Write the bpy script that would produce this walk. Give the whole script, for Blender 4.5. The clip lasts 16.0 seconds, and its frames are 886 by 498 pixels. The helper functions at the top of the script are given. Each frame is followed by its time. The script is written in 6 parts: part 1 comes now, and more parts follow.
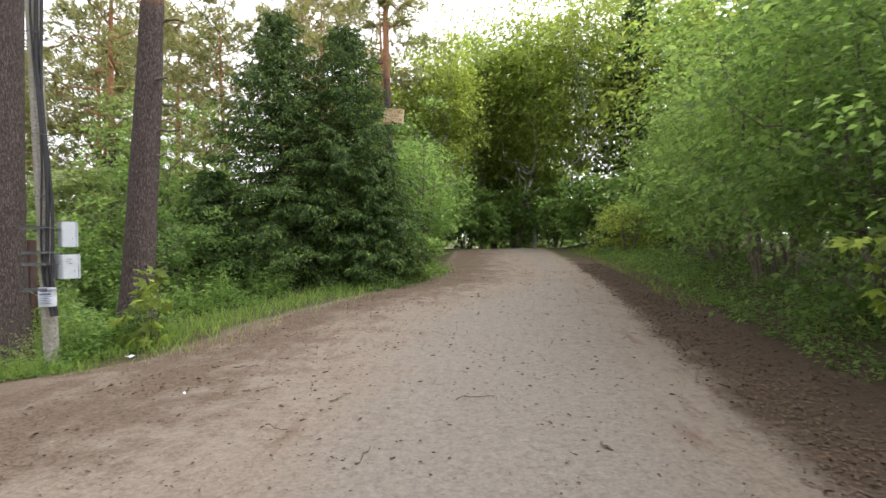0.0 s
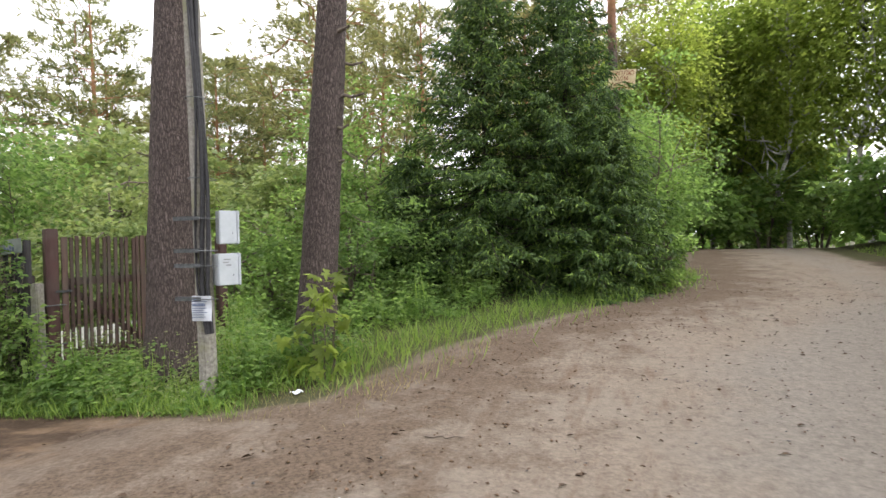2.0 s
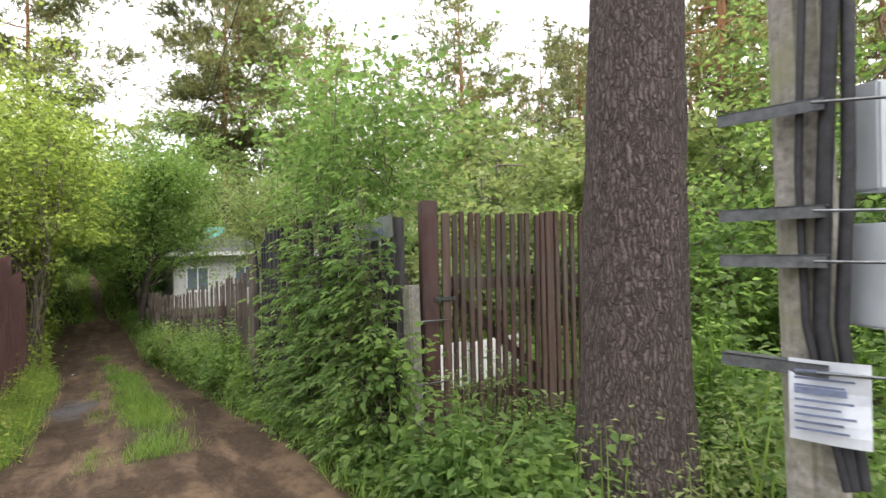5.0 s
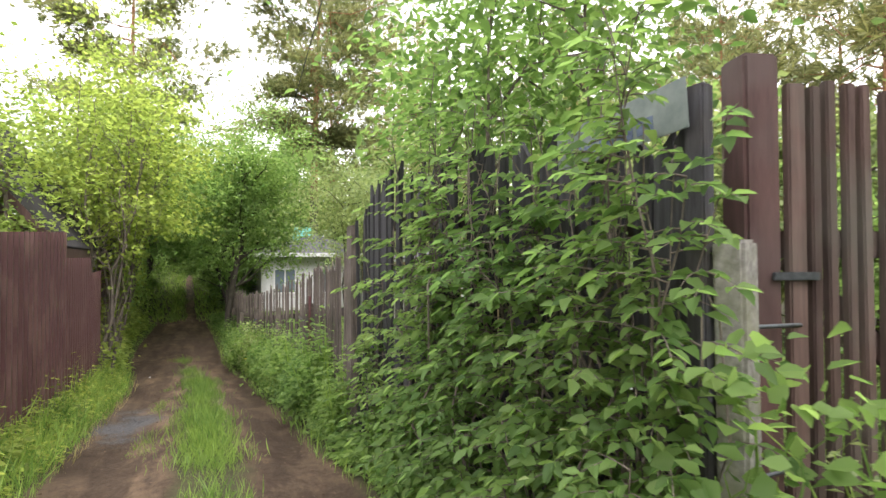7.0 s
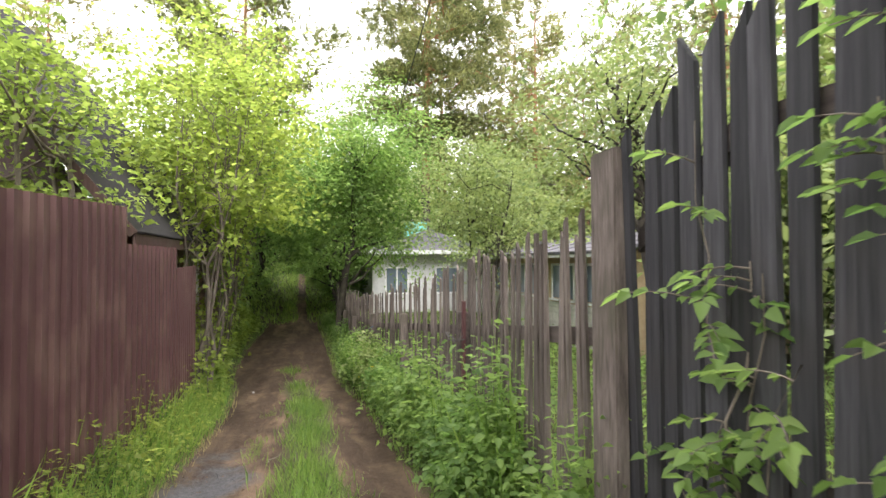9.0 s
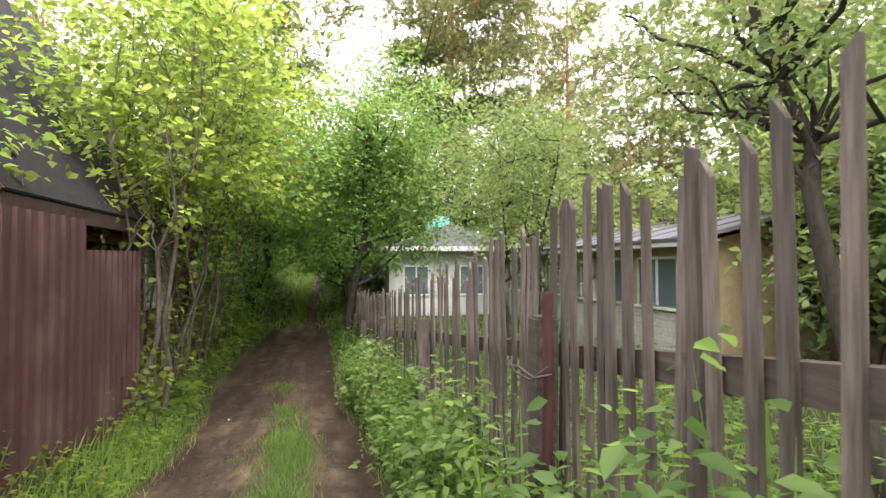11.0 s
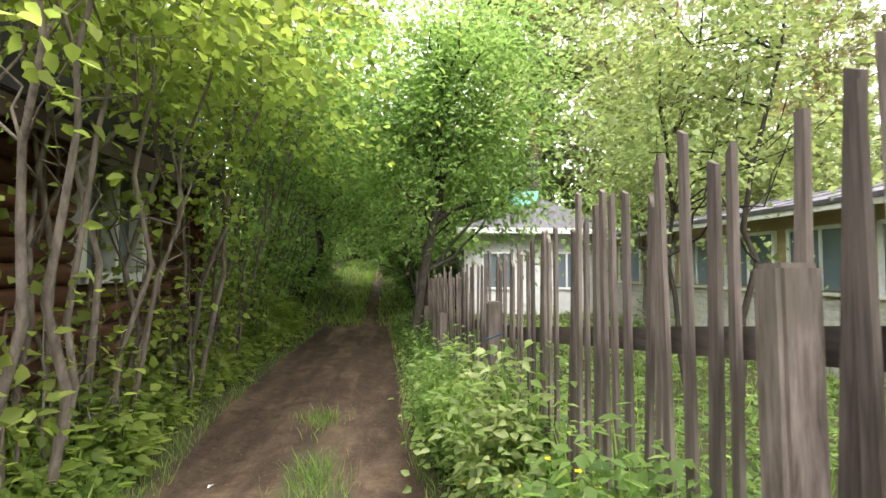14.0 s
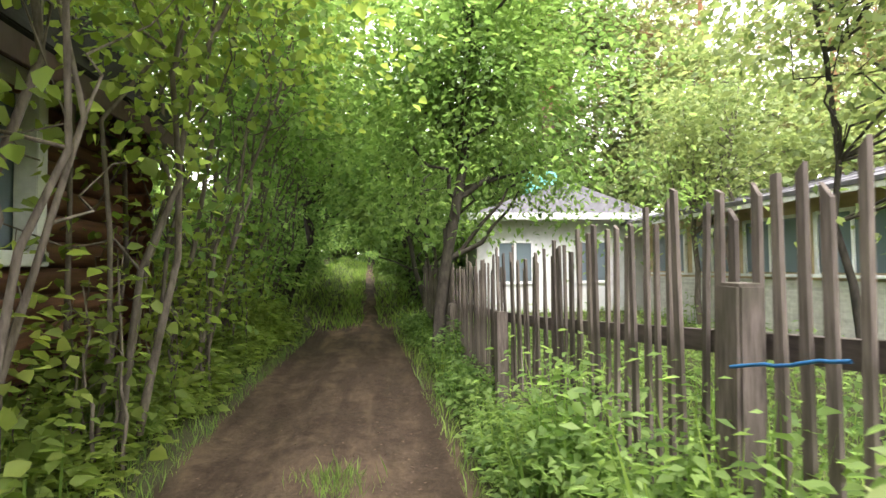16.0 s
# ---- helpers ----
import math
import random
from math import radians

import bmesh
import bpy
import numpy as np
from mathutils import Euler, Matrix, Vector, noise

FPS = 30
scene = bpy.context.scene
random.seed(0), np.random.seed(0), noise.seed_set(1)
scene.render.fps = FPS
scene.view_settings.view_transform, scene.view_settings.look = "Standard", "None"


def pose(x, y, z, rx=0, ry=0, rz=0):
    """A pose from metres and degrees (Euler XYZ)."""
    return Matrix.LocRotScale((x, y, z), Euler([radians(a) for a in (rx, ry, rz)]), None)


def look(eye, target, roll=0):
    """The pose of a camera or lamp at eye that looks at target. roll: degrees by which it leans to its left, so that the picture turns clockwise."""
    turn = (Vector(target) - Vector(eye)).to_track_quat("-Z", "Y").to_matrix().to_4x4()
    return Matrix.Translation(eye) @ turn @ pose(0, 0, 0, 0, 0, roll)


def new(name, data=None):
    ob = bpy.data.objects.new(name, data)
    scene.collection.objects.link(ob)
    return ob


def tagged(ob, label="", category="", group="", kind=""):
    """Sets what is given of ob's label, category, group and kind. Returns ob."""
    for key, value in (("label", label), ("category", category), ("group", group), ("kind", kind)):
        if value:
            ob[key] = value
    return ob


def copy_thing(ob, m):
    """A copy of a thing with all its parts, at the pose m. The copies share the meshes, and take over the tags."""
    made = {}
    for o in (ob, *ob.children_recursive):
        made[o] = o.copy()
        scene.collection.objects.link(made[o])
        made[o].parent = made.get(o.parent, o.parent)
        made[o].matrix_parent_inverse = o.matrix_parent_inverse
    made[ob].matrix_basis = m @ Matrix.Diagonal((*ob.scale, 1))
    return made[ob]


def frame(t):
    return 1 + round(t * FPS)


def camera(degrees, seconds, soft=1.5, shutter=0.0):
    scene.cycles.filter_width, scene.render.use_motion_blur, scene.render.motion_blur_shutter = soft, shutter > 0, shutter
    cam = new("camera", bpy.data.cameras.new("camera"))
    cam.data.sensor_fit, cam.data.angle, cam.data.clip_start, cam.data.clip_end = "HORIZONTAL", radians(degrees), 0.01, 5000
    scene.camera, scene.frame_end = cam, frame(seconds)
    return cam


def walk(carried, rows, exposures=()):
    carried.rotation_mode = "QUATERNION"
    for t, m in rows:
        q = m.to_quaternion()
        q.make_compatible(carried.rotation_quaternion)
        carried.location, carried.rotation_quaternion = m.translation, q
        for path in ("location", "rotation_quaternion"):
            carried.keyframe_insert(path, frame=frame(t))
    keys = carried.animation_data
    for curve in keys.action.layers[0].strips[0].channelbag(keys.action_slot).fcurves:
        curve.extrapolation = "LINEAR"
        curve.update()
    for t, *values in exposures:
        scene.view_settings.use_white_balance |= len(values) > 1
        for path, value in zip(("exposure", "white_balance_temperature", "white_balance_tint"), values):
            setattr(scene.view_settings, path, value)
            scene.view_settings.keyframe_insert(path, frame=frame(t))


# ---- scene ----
cam = camera(80.3, 16.0, soft=1.5, shutter=0.15)
PATH = [
    (0, (0.267, -0.362, 1.557), (0.24, 1.638, 1.514), -0.8),
    (0.5, (0.047, 0.363, 1.511), (-0.19, 2.348, 1.474), -0.8),
    (1, (-0.156, 1.07, 1.498), (-0.547, 3.031, 1.463), -1.1),
    (1.5, (-0.459, 1.759, 1.466), (-1.067, 3.664, 1.439), -1.2),
    (2, (-0.781, 2.386, 1.48), (-1.52, 4.244, 1.452), -1.1),
    (2.5, (-1.274, 2.867, 1.463), (-2.214, 4.632, 1.445), -0.9),
    (3, (-1.774, 3.364, 1.432), (-2.866, 5.04, 1.419), -0.9),
    (3.5, (-2.31, 3.747, 1.454), (-3.591, 5.283, 1.437), -1.1),
    (4, (-2.969, 4.114, 1.362), (-4.396, 5.516, 1.366), -0.5),
    (4.5, (-3.62, 4.341, 1.381), (-5.191, 5.579, 1.378), -0.9),
    (7, (-6.651, 4.936, 0.991), (-8.468, 5.769, 1.037), -0.1),
    (7.5, (-7.315, 5.004, 0.94), (-9.155, 5.787, 0.99), -0.2),
    (8, (-8.055, 5.015, 0.926), (-9.938, 5.687, 0.97), -0.2),
    (8.5, (-8.777, 5.019, 0.899), (-10.695, 5.586, 0.946), -0.3),
    (9, (-9.529, 5.015, 0.858), (-11.471, 5.489, 0.908), -0.2),
    (11.5, (-12.466, 5.47, 0.535), (-14.432, 5.83, 0.605), 0.0),
    (12, (-13.087, 5.422, 0.424), (-15.062, 5.722, 0.499), 0.4),
    (12.5, (-13.745, 5.393, 0.349), (-15.725, 5.664, 0.418), 0.4),
    (13, (-14.458, 5.362, 0.303), (-16.447, 5.565, 0.37), 0.2),
    (13.5, (-15.079, 5.376, 0.205), (-17.069, 5.559, 0.274), 0.1),
    (14, (-15.741, 5.383, 0.126), (-17.733, 5.548, 0.201), 0.1),
    (14.5, (-16.281, 5.363, 0.061), (-18.271, 5.543, 0.133), 0.3),
    (15, (-16.891, 5.24, -0.001), (-18.881, 5.426, 0.068), 0.3),
    (15.5, (-17.349, 5.123, -0.052), (-19.337, 5.33, 0.016), -0.4),
    (16, (-17.966, 4.863, -0.058), (-19.952, 5.091, 0.014), -0.6),
]
walk(cam, [(t, look(eye, target, roll)) for t, eye, target, roll in PATH],
     exposures=((0, 1.05), (2.5, 1.15), (4.5, 1.22), (7, 1.72), (9, 1.85), (11.5, 1.85), (13.5, 2.17), (16, 2.62)))

# ---- sky and light: bright overcast ----
world = bpy.data.worlds.new("world")
scene.world = world
world.use_nodes = True
wn, wl = world.node_tree.nodes, world.node_tree.links
wn.clear()
sky = wn.new("ShaderNodeTexSky")
sky.sky_type, sky.sun_disc = "NISHITA", False
sky.sun_elevation, sky.sun_rotation = radians(58), radians(80)
sky.air_density, sky.dust_density, sky.ozone_density = 1.0, 4.0, 1.0
pale = wn.new("ShaderNodeHueSaturation")
pale.inputs["Saturation"].default_value = 0.12
cloud = wn.new("ShaderNodeMix")
cloud.data_type = "RGBA"
cloud.inputs[0].default_value = 0.75
cloud.inputs[7].default_value = (9.1, 8.85, 9.25, 1)
bg = wn.new("ShaderNodeBackground")
bg.inputs["Strength"].default_value = 0.15
wout = wn.new("ShaderNodeOutputWorld")
wl.new(sky.outputs[0], pale.inputs["Color"])
wl.new(pale.outputs[0], cloud.inputs[6])
wl.new(cloud.outputs[2], bg.inputs[0])
wl.new(bg.outputs[0], wout.inputs[0])
sun = new("sun", bpy.data.lights.new("sun", "SUN"))
sun.data.energy, sun.data.angle, sun.data.color = 1.5, radians(40), (1.0, 0.96, 0.94)
sun.matrix_world = look((10, 2, 16), (0, 0, 0))

# ---- materials ----
def material(name, rough=0.7, metal=0.0, spec=0.3):
    m = bpy.data.materials.new(name)
    m.use_nodes = True
    b = m.node_tree.nodes["Principled BSDF"]
    b.inputs["Roughness"].default_value, b.inputs["Metallic"].default_value = rough, metal
    b.inputs["Specular IOR Level"].default_value = spec
    return m, m.node_tree.nodes, m.node_tree.links, b


def noise_node(n, l, scale, detail=4.0, rough=0.6, stretch=None, coord="Object"):
    tc = n.new("ShaderNodeTexCoord")
    mp = n.new("ShaderNodeMapping")
    if stretch:
        mp.inputs["Scale"].default_value = stretch
    l.new(tc.outputs[coord], mp.inputs[0])
    t = n.new("ShaderNodeTexNoise")
    t.inputs["Scale"].default_value, t.inputs["Detail"].default_value, t.inputs["Roughness"].default_value = scale, detail, rough
    l.new(mp.outputs[0], t.inputs["Vector"])
    return t


def ramp(n, l, src, stops):
    r = n.new("ShaderNodeValToRGB")
    e = r.color_ramp.elements
    while len(e) < len(stops):
        e.new(0.5)
    for q, (p, c) in zip(e, stops):
        q.position, q.color = p, (*c, 1)
    l.new(src, r.inputs[0])
    return r


def mixed(n, l, fac, a, b, kind="MIX"):
    x = n.new("ShaderNodeMix")
    x.data_type, x.blend_type = "RGBA", kind
    for slot, v in ((0, fac), (6, a), (7, b)):
        if hasattr(v, "is_linked"):
            l.new(v, x.inputs[slot])
        else:
            x.inputs[slot].default_value = v if slot == 0 else (*v, 1)
    return x.outputs[2]


def bump(n, l, b, src, strength, dist=0.01):
    k = n.new("ShaderNodeBump")
    k.inputs["Strength"].default_value, k.inputs["Distance"].default_value = strength, dist
    l.new(src, k.inputs["Height"])
    l.new(k.outputs[0], b.inputs["Normal"])
    return k


def grained(name, dark, light, scale=6.0, stretch=None, rough=0.8, relief=0.5, dist=0.006, metal=0.0, vary=0.25, stain=None):
    """Two-scale surface with a little tone change from piece to piece."""
    m, n, l, b = material(name, rough, metal)
    fine = noise_node(n, l, scale, 6, 0.65, stretch)
    broad = noise_node(n, l, scale * 0.13 if not stretch else 1.7, 3)
    c = ramp(n, l, fine.outputs["Fac"], [(0.3, dark), (0.72, light)]).outputs[0]
    if stain:
        s = ramp(n, l, broad.outputs["Fac"], [(0.48, (0, 0, 0)), (0.66, (1, 1, 1))])
        c = mixed(n, l, s.outputs[0], c, stain)
    info = n.new("ShaderNodeObjectInfo")
    tone = ramp(n, l, info.outputs["Random"], [(0, (1 - vary,) * 3), (1, (1 + vary * 0.4,) * 3)])
    c = mixed(n, l, 1.0, c, tone.outputs[0], "MULTIPLY")
    l.new(c, b.inputs["Base Color"])
    bump(n, l, b, fine.outputs["Fac"], relief, dist)
    return m


def foliage(name, dark, light, through_light=0.4, rough=0.5, young=None):
    """Leaves: tone changes from leaf to leaf, and part of the light passes through."""
    m, n, l, b = material(name, rough, 0, 0.25)
    g = n.new("ShaderNodeNewGeometry")
    info = n.new("ShaderNodeObjectInfo")
    stops = [(0.0, dark), (0.85, light)] + ([(0.95, young)] if young else [])
    c = ramp(n, l, g.outputs["Random Per Island"], stops).outputs[0]
    broad = noise_node(n, l, 0.9, 2)
    c = mixed(n, l, 1.0, c, ramp(n, l, broad.outputs["Fac"], [(0.3, (0.72, 0.78, 0.75)), (0.7, (1.15, 1.1, 1.0))]).outputs[0], "MULTIPLY")
    tone = ramp(n, l, info.outputs["Random"], [(0, (0.85, 0.9, 0.9)), (1, (1.1, 1.05, 1.0))])
    c = mixed(n, l, 1.0, c, tone.outputs[0], "MULTIPLY")
    l.new(c, b.inputs["Base Color"])
    tr = n.new("ShaderNodeBsdfTranslucent")
    warm = mixed(n, l, 1.0, c, (1.55, 1.55, 1.2), "MULTIPLY")
    l.new(warm, tr.inputs["Color"])
    mx = n.new("ShaderNodeMixShader")
    mx.inputs[0].default_value = through_light
    l.new(b.outputs[0], mx.inputs[1])
    l.new(tr.outputs[0], mx.inputs[2])
    l.new(mx.outputs[0], n["Material Output"].inputs["Surface"])
    return m


LEAF_YELLOW = foliage("leaf_yellow_green", (0.136, 0.182, 0.044), (0.298, 0.365, 0.106), 0.72)
LEAF_FRESH = foliage("leaf_fresh_green", (0.095, 0.165, 0.049), (0.222, 0.325, 0.116), 0.66)
LEAF_MID = foliage("leaf_mid_green", (0.07, 0.13, 0.039), (0.178, 0.262, 0.09), 0.6)
LEAF_PALE = foliage("leaf_pale_green", (0.125, 0.178, 0.07), (0.27, 0.325, 0.15), 0.48)
LEAF_DEEP = foliage("leaf_deep_green", (0.022, 0.06, 0.016), (0.065, 0.13, 0.035), 0.35)
LEAF_WHITE = foliage("leaf_variegated", (0.25, 0.32, 0.14), (0.75, 0.78, 0.6), 0.3)
GRASS = foliage("grass_blade", (0.09, 0.165, 0.038), (0.23, 0.335, 0.088), 0.5)
STRAW = foliage("dry_grass_blade", (0.2, 0.17, 0.08), (0.4, 0.34, 0.18), 0.3)
NEEDLE_SPRUCE = foliage("spruce_needles", (0.024, 0.055, 0.018), (0.085, 0.14, 0.036), 0.3, 0.6, (0.19, 0.29, 0.06))
NEEDLE_PINE = foliage("pine_needles", (0.11, 0.118, 0.058), (0.31, 0.31, 0.155), 0.45, 0.6)
PETAL = foliage("yellow_petal", (0.7, 0.5, 0.02), (0.85, 0.65, 0.03), 0.3)


def pine_bark(name):
    """Grey-brown plates low down, flaking to orange high up."""
    m, n, l, b = material(name, 0.9)
    tc = n.new("ShaderNodeTexCoord")
    mp = n.new("ShaderNodeMapping")
    mp.inputs["Scale"].default_value = (1, 1, 0.2)
    l.new(tc.outputs["Object"], mp.inputs[0])
    warp = noise_node(n, l, 9, 3)
    add = n.new("ShaderNodeMix")
    add.data_type = "RGBA"
    add.inputs[0].default_value = 0.06
    l.new(mp.outputs[0], add.inputs[6])
    l.new(warp.outputs["Color"], add.inputs[7])
    v = n.new("ShaderNodeTexVoronoi")
    v.feature = "DISTANCE_TO_EDGE"
    v.inputs["Scale"].default_value = 44
    l.new(add.outputs[2], v.inputs["Vector"])
    fine = noise_node(n, l, 38, 5, 0.7, (1, 1, 0.4))
    plates = ramp(n, l, v.outputs["Distance"], [(0.0, (0.035, 0.028, 0.026)), (0.14, (0.085, 0.068, 0.062)), (0.5, (0.15, 0.125, 0.118))]).outputs[0]
    flecks = ramp(n, l, fine.outputs["Fac"], [(0.35, (0.6, 0.58, 0.58)), (0.75, (1.45, 1.4, 1.4))]).outputs[0]
    low = mixed(n, l, 1.0, plates, flecks, "MULTIPLY")
    high = mixed(n, l, 1.0, (0.36, 0.19, 0.1), flecks, "MULTIPLY")
    sep = n.new("ShaderNodeSeparateXYZ")
    l.new(tc.outputs["Object"], sep.inputs[0])
    mot = noise_node(n, l, 2.2, 3)
    ad = n.new("ShaderNodeMath")
    ad.operation = "MULTIPLY_ADD"
    ad.inputs[1].default_value = 2.2
    l.new(mot.outputs["Fac"], ad.inputs[0])
    l.new(sep.outputs[2], ad.inputs[2])
    r = n.new("ShaderNodeMapRange")
    r.inputs[1].default_value, r.inputs[2].default_value = 6.4, 8.2
    l.new(ad.outputs[0], r.inputs[0])
    l.new(mixed(n, l, r.outputs[0], low, high), b.inputs["Base Color"])
    bump(n, l, b, v.outputs["Distance"], 1.0, 0.03)
    return m


BARK_PINE = pine_bark("pine_bark")
BARK_GREY = grained("grey_bark", (0.06, 0.048, 0.039), (0.215, 0.178, 0.145), 22, (1, 1, 0.3), 0.9, 0.8, 0.01)
BARK_DARK = grained("dark_bark", (0.018, 0.015, 0.012), (0.07, 0.058, 0.046), 20, (1, 1, 0.3), 0.9, 0.8, 0.01)
BARK_BIRCH = grained("birch_bark", (0.25, 0.24, 0.23), (0.72, 0.71, 0.69), 9, (1, 1, 2.5), 0.7, 0.3, 0.005, 0, 0.1, (0.04, 0.04, 0.04))
PICKET_GREY = grained("weathered_picket_wood", (0.045, 0.035, 0.029), (0.205, 0.168, 0.145), 36, (1, 1, 0.12), 0.9, 0.7, 0.004, 0, 0.45, (0.065, 0.058, 0.04))
PLANK_DARK = grained("dark_weathered_plank", (0.013, 0.013, 0.014), (0.075, 0.072, 0.078), 26, (1, 1, 0.1), 0.85, 0.7, 0.004, 0, 0.5, (0.05, 0.042, 0.036))
RAIL_DARK = grained("dark_rail_wood", (0.03, 0.024, 0.02), (0.1, 0.08, 0.068), 26, (0.07, 1, 1), 0.85, 0.6, 0.004)
GATE_BROWN = grained("brown_stained_wood", (0.045, 0.026, 0.022), (0.14, 0.09, 0.075), 28, (1, 1, 0.07), 0.7, 0.5, 0.003, 0, 0.3, (0.1, 0.085, 0.07))
POST_BROWN = grained("brown_painted_post", (0.04, 0.02, 0.018), (0.1, 0.055, 0.05), 18, (1, 1, 0.12), 0.6, 0.4, 0.004, 0, 0.1, (0.085, 0.06, 0.055))
CONCRETE = grained("weathered_concrete", (0.12, 0.112, 0.098), (0.34, 0.325, 0.295), 30, None, 0.9, 0.5, 0.004, 0, 0.1, (0.2, 0.2, 0.13))
BOX_GREY = grained("pale_grey_plastic", (0.36, 0.395, 0.43), (0.44, 0.475, 0.51), 8, None, 0.45, 0.05, 0.001, 0, 0.04)
STEEL = grained("galvanised_steel", (0.07, 0.075, 0.08), (0.16, 0.17, 0.18), 30, None, 0.5, 0.1, 0.001, 0.7)
RUBBER = grained("black_rubber", (0.012, 0.012, 0.014), (0.035, 0.035, 0.04), 30, None, 0.55, 0.1, 0.001)
PAPER = grained("white_paper", (0.42, 0.45, 0.5), (0.56, 0.59, 0.64), 12, None, 0.8, 0.2, 0.002, 0, 0.05)
LABEL = grained("faded_label", (0.2, 0.21, 0.22), (0.3, 0.31, 0.32), 20, None, 0.6, 0.05)
INK = grained("blue_black_ink", (0.08, 0.1, 0.16), (0.16, 0.19, 0.28), 40, None, 0.8, 0.0)
SIGN_CREAM = grained("cream_painted_board", (0.55, 0.45, 0.26), (0.75, 0.65, 0.42), 7, None, 0.7, 0.2, 0.002, 0, 0.05, (0.5, 0.38, 0.2))
SIGN_RED = grained("red_brown_lettering", (0.2, 0.035, 0.02), (0.3, 0.06, 0.03), 20, None, 0.7, 0.0)
SIGN_GREY = grained("grey_green_tin", (0.11, 0.13, 0.125), (0.2, 0.225, 0.21), 8, None, 0.55, 0.1, 0.002, 0.2)
METAL_BROWN = grained("brown_profiled_sheet", (0.07, 0.033, 0.034), (0.092, 0.047, 0.047), 5, (1, 1, 0.3), 0.42, 0.04, 0.001, 0, 0.03, (0.12, 0.07, 0.062))
LOG = grained("brown_stained_log", (0.045, 0.018, 0.01), (0.17, 0.075, 0.04), 14, (0.08, 1, 1), 0.6, 0.5, 0.006, 0, 0.3)
ROOF_DARK = grained("dark_roofing_felt", (0.01, 0.0085, 0.01), (0.026, 0.022, 0.025), 14, None, 0.95, 0.3, 0.004)
TRIM_WHITE = grained("white_painted_trim", (0.6, 0.6, 0.58), (0.8, 0.8, 0.79), 9, None, 0.6, 0.1, 0.001)
WALL_WHITE = grained("white_limewash", (0.5, 0.5, 0.49), (0.68, 0.68, 0.67), 5, None, 0.85, 0.3, 0.003)
WALL_OCHRE = grained("ochre_siding", (0.42, 0.31, 0.18), (0.56, 0.43, 0.27), 8, (0.1, 1, 1), 0.7, 0.2, 0.002)
BRICK_PALE = grained("pale_brick", (0.4, 0.38, 0.35), (0.62, 0.6, 0.57), 12, None, 0.85, 0.4, 0.004, 0, 0.2)
ROOF_GREY = grained("grey_sheet_roof", (0.11, 0.105, 0.12), (0.19, 0.18, 0.2), 6, None, 0.75, 0.1, 0.002, 0.0)
ROOF_TEAL = grained("teal_sheet_roof", (0.12, 0.4, 0.36), (0.2, 0.52, 0.47), 6, None, 0.5, 0.1, 0.002)
HOSE_BLUE = grained("blue_hose", (0.012, 0.06, 0.15), (0.03, 0.12, 0.26), 12, None, 0.4, 0.0)
PAINT_RED = grained("worn_red_paint", (0.045, 0.016, 0.018), (0.105, 0.04, 0.04), 24, (1, 1, 0.15), 0.75, 0.4, 0.003, 0, 0.1, (0.1, 0.075, 0.062))
WIRE = grained("grey_wire", (0.06, 0.055, 0.05), (0.11, 0.1, 0.095), 30, None, 0.5, 0.0, 0.001, 0.6)
STONE = grained("small_stone", (0.06, 0.058, 0.06), (0.17, 0.165, 0.17), 40, None, 0.9, 0.4, 0.003, 0, 0.4)
LITTER = grained("dry_leaf_litter", (0.045, 0.03, 0.02), (0.17, 0.11, 0.07), 30, None, 0.9, 0.3, 0.003, 0, 0.4)
gm, gn, gl, gb = material("window_glass", 0.05, 0, 0.5)
gb.inputs["Base Color"].default_value = (0.12, 0.15, 0.17, 1)
GLASS = gm
# near-black colour that stands for the shade inside a house
dm, dn, dl, db = material("unlit_interior", 0.8)
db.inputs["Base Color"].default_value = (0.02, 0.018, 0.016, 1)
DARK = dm


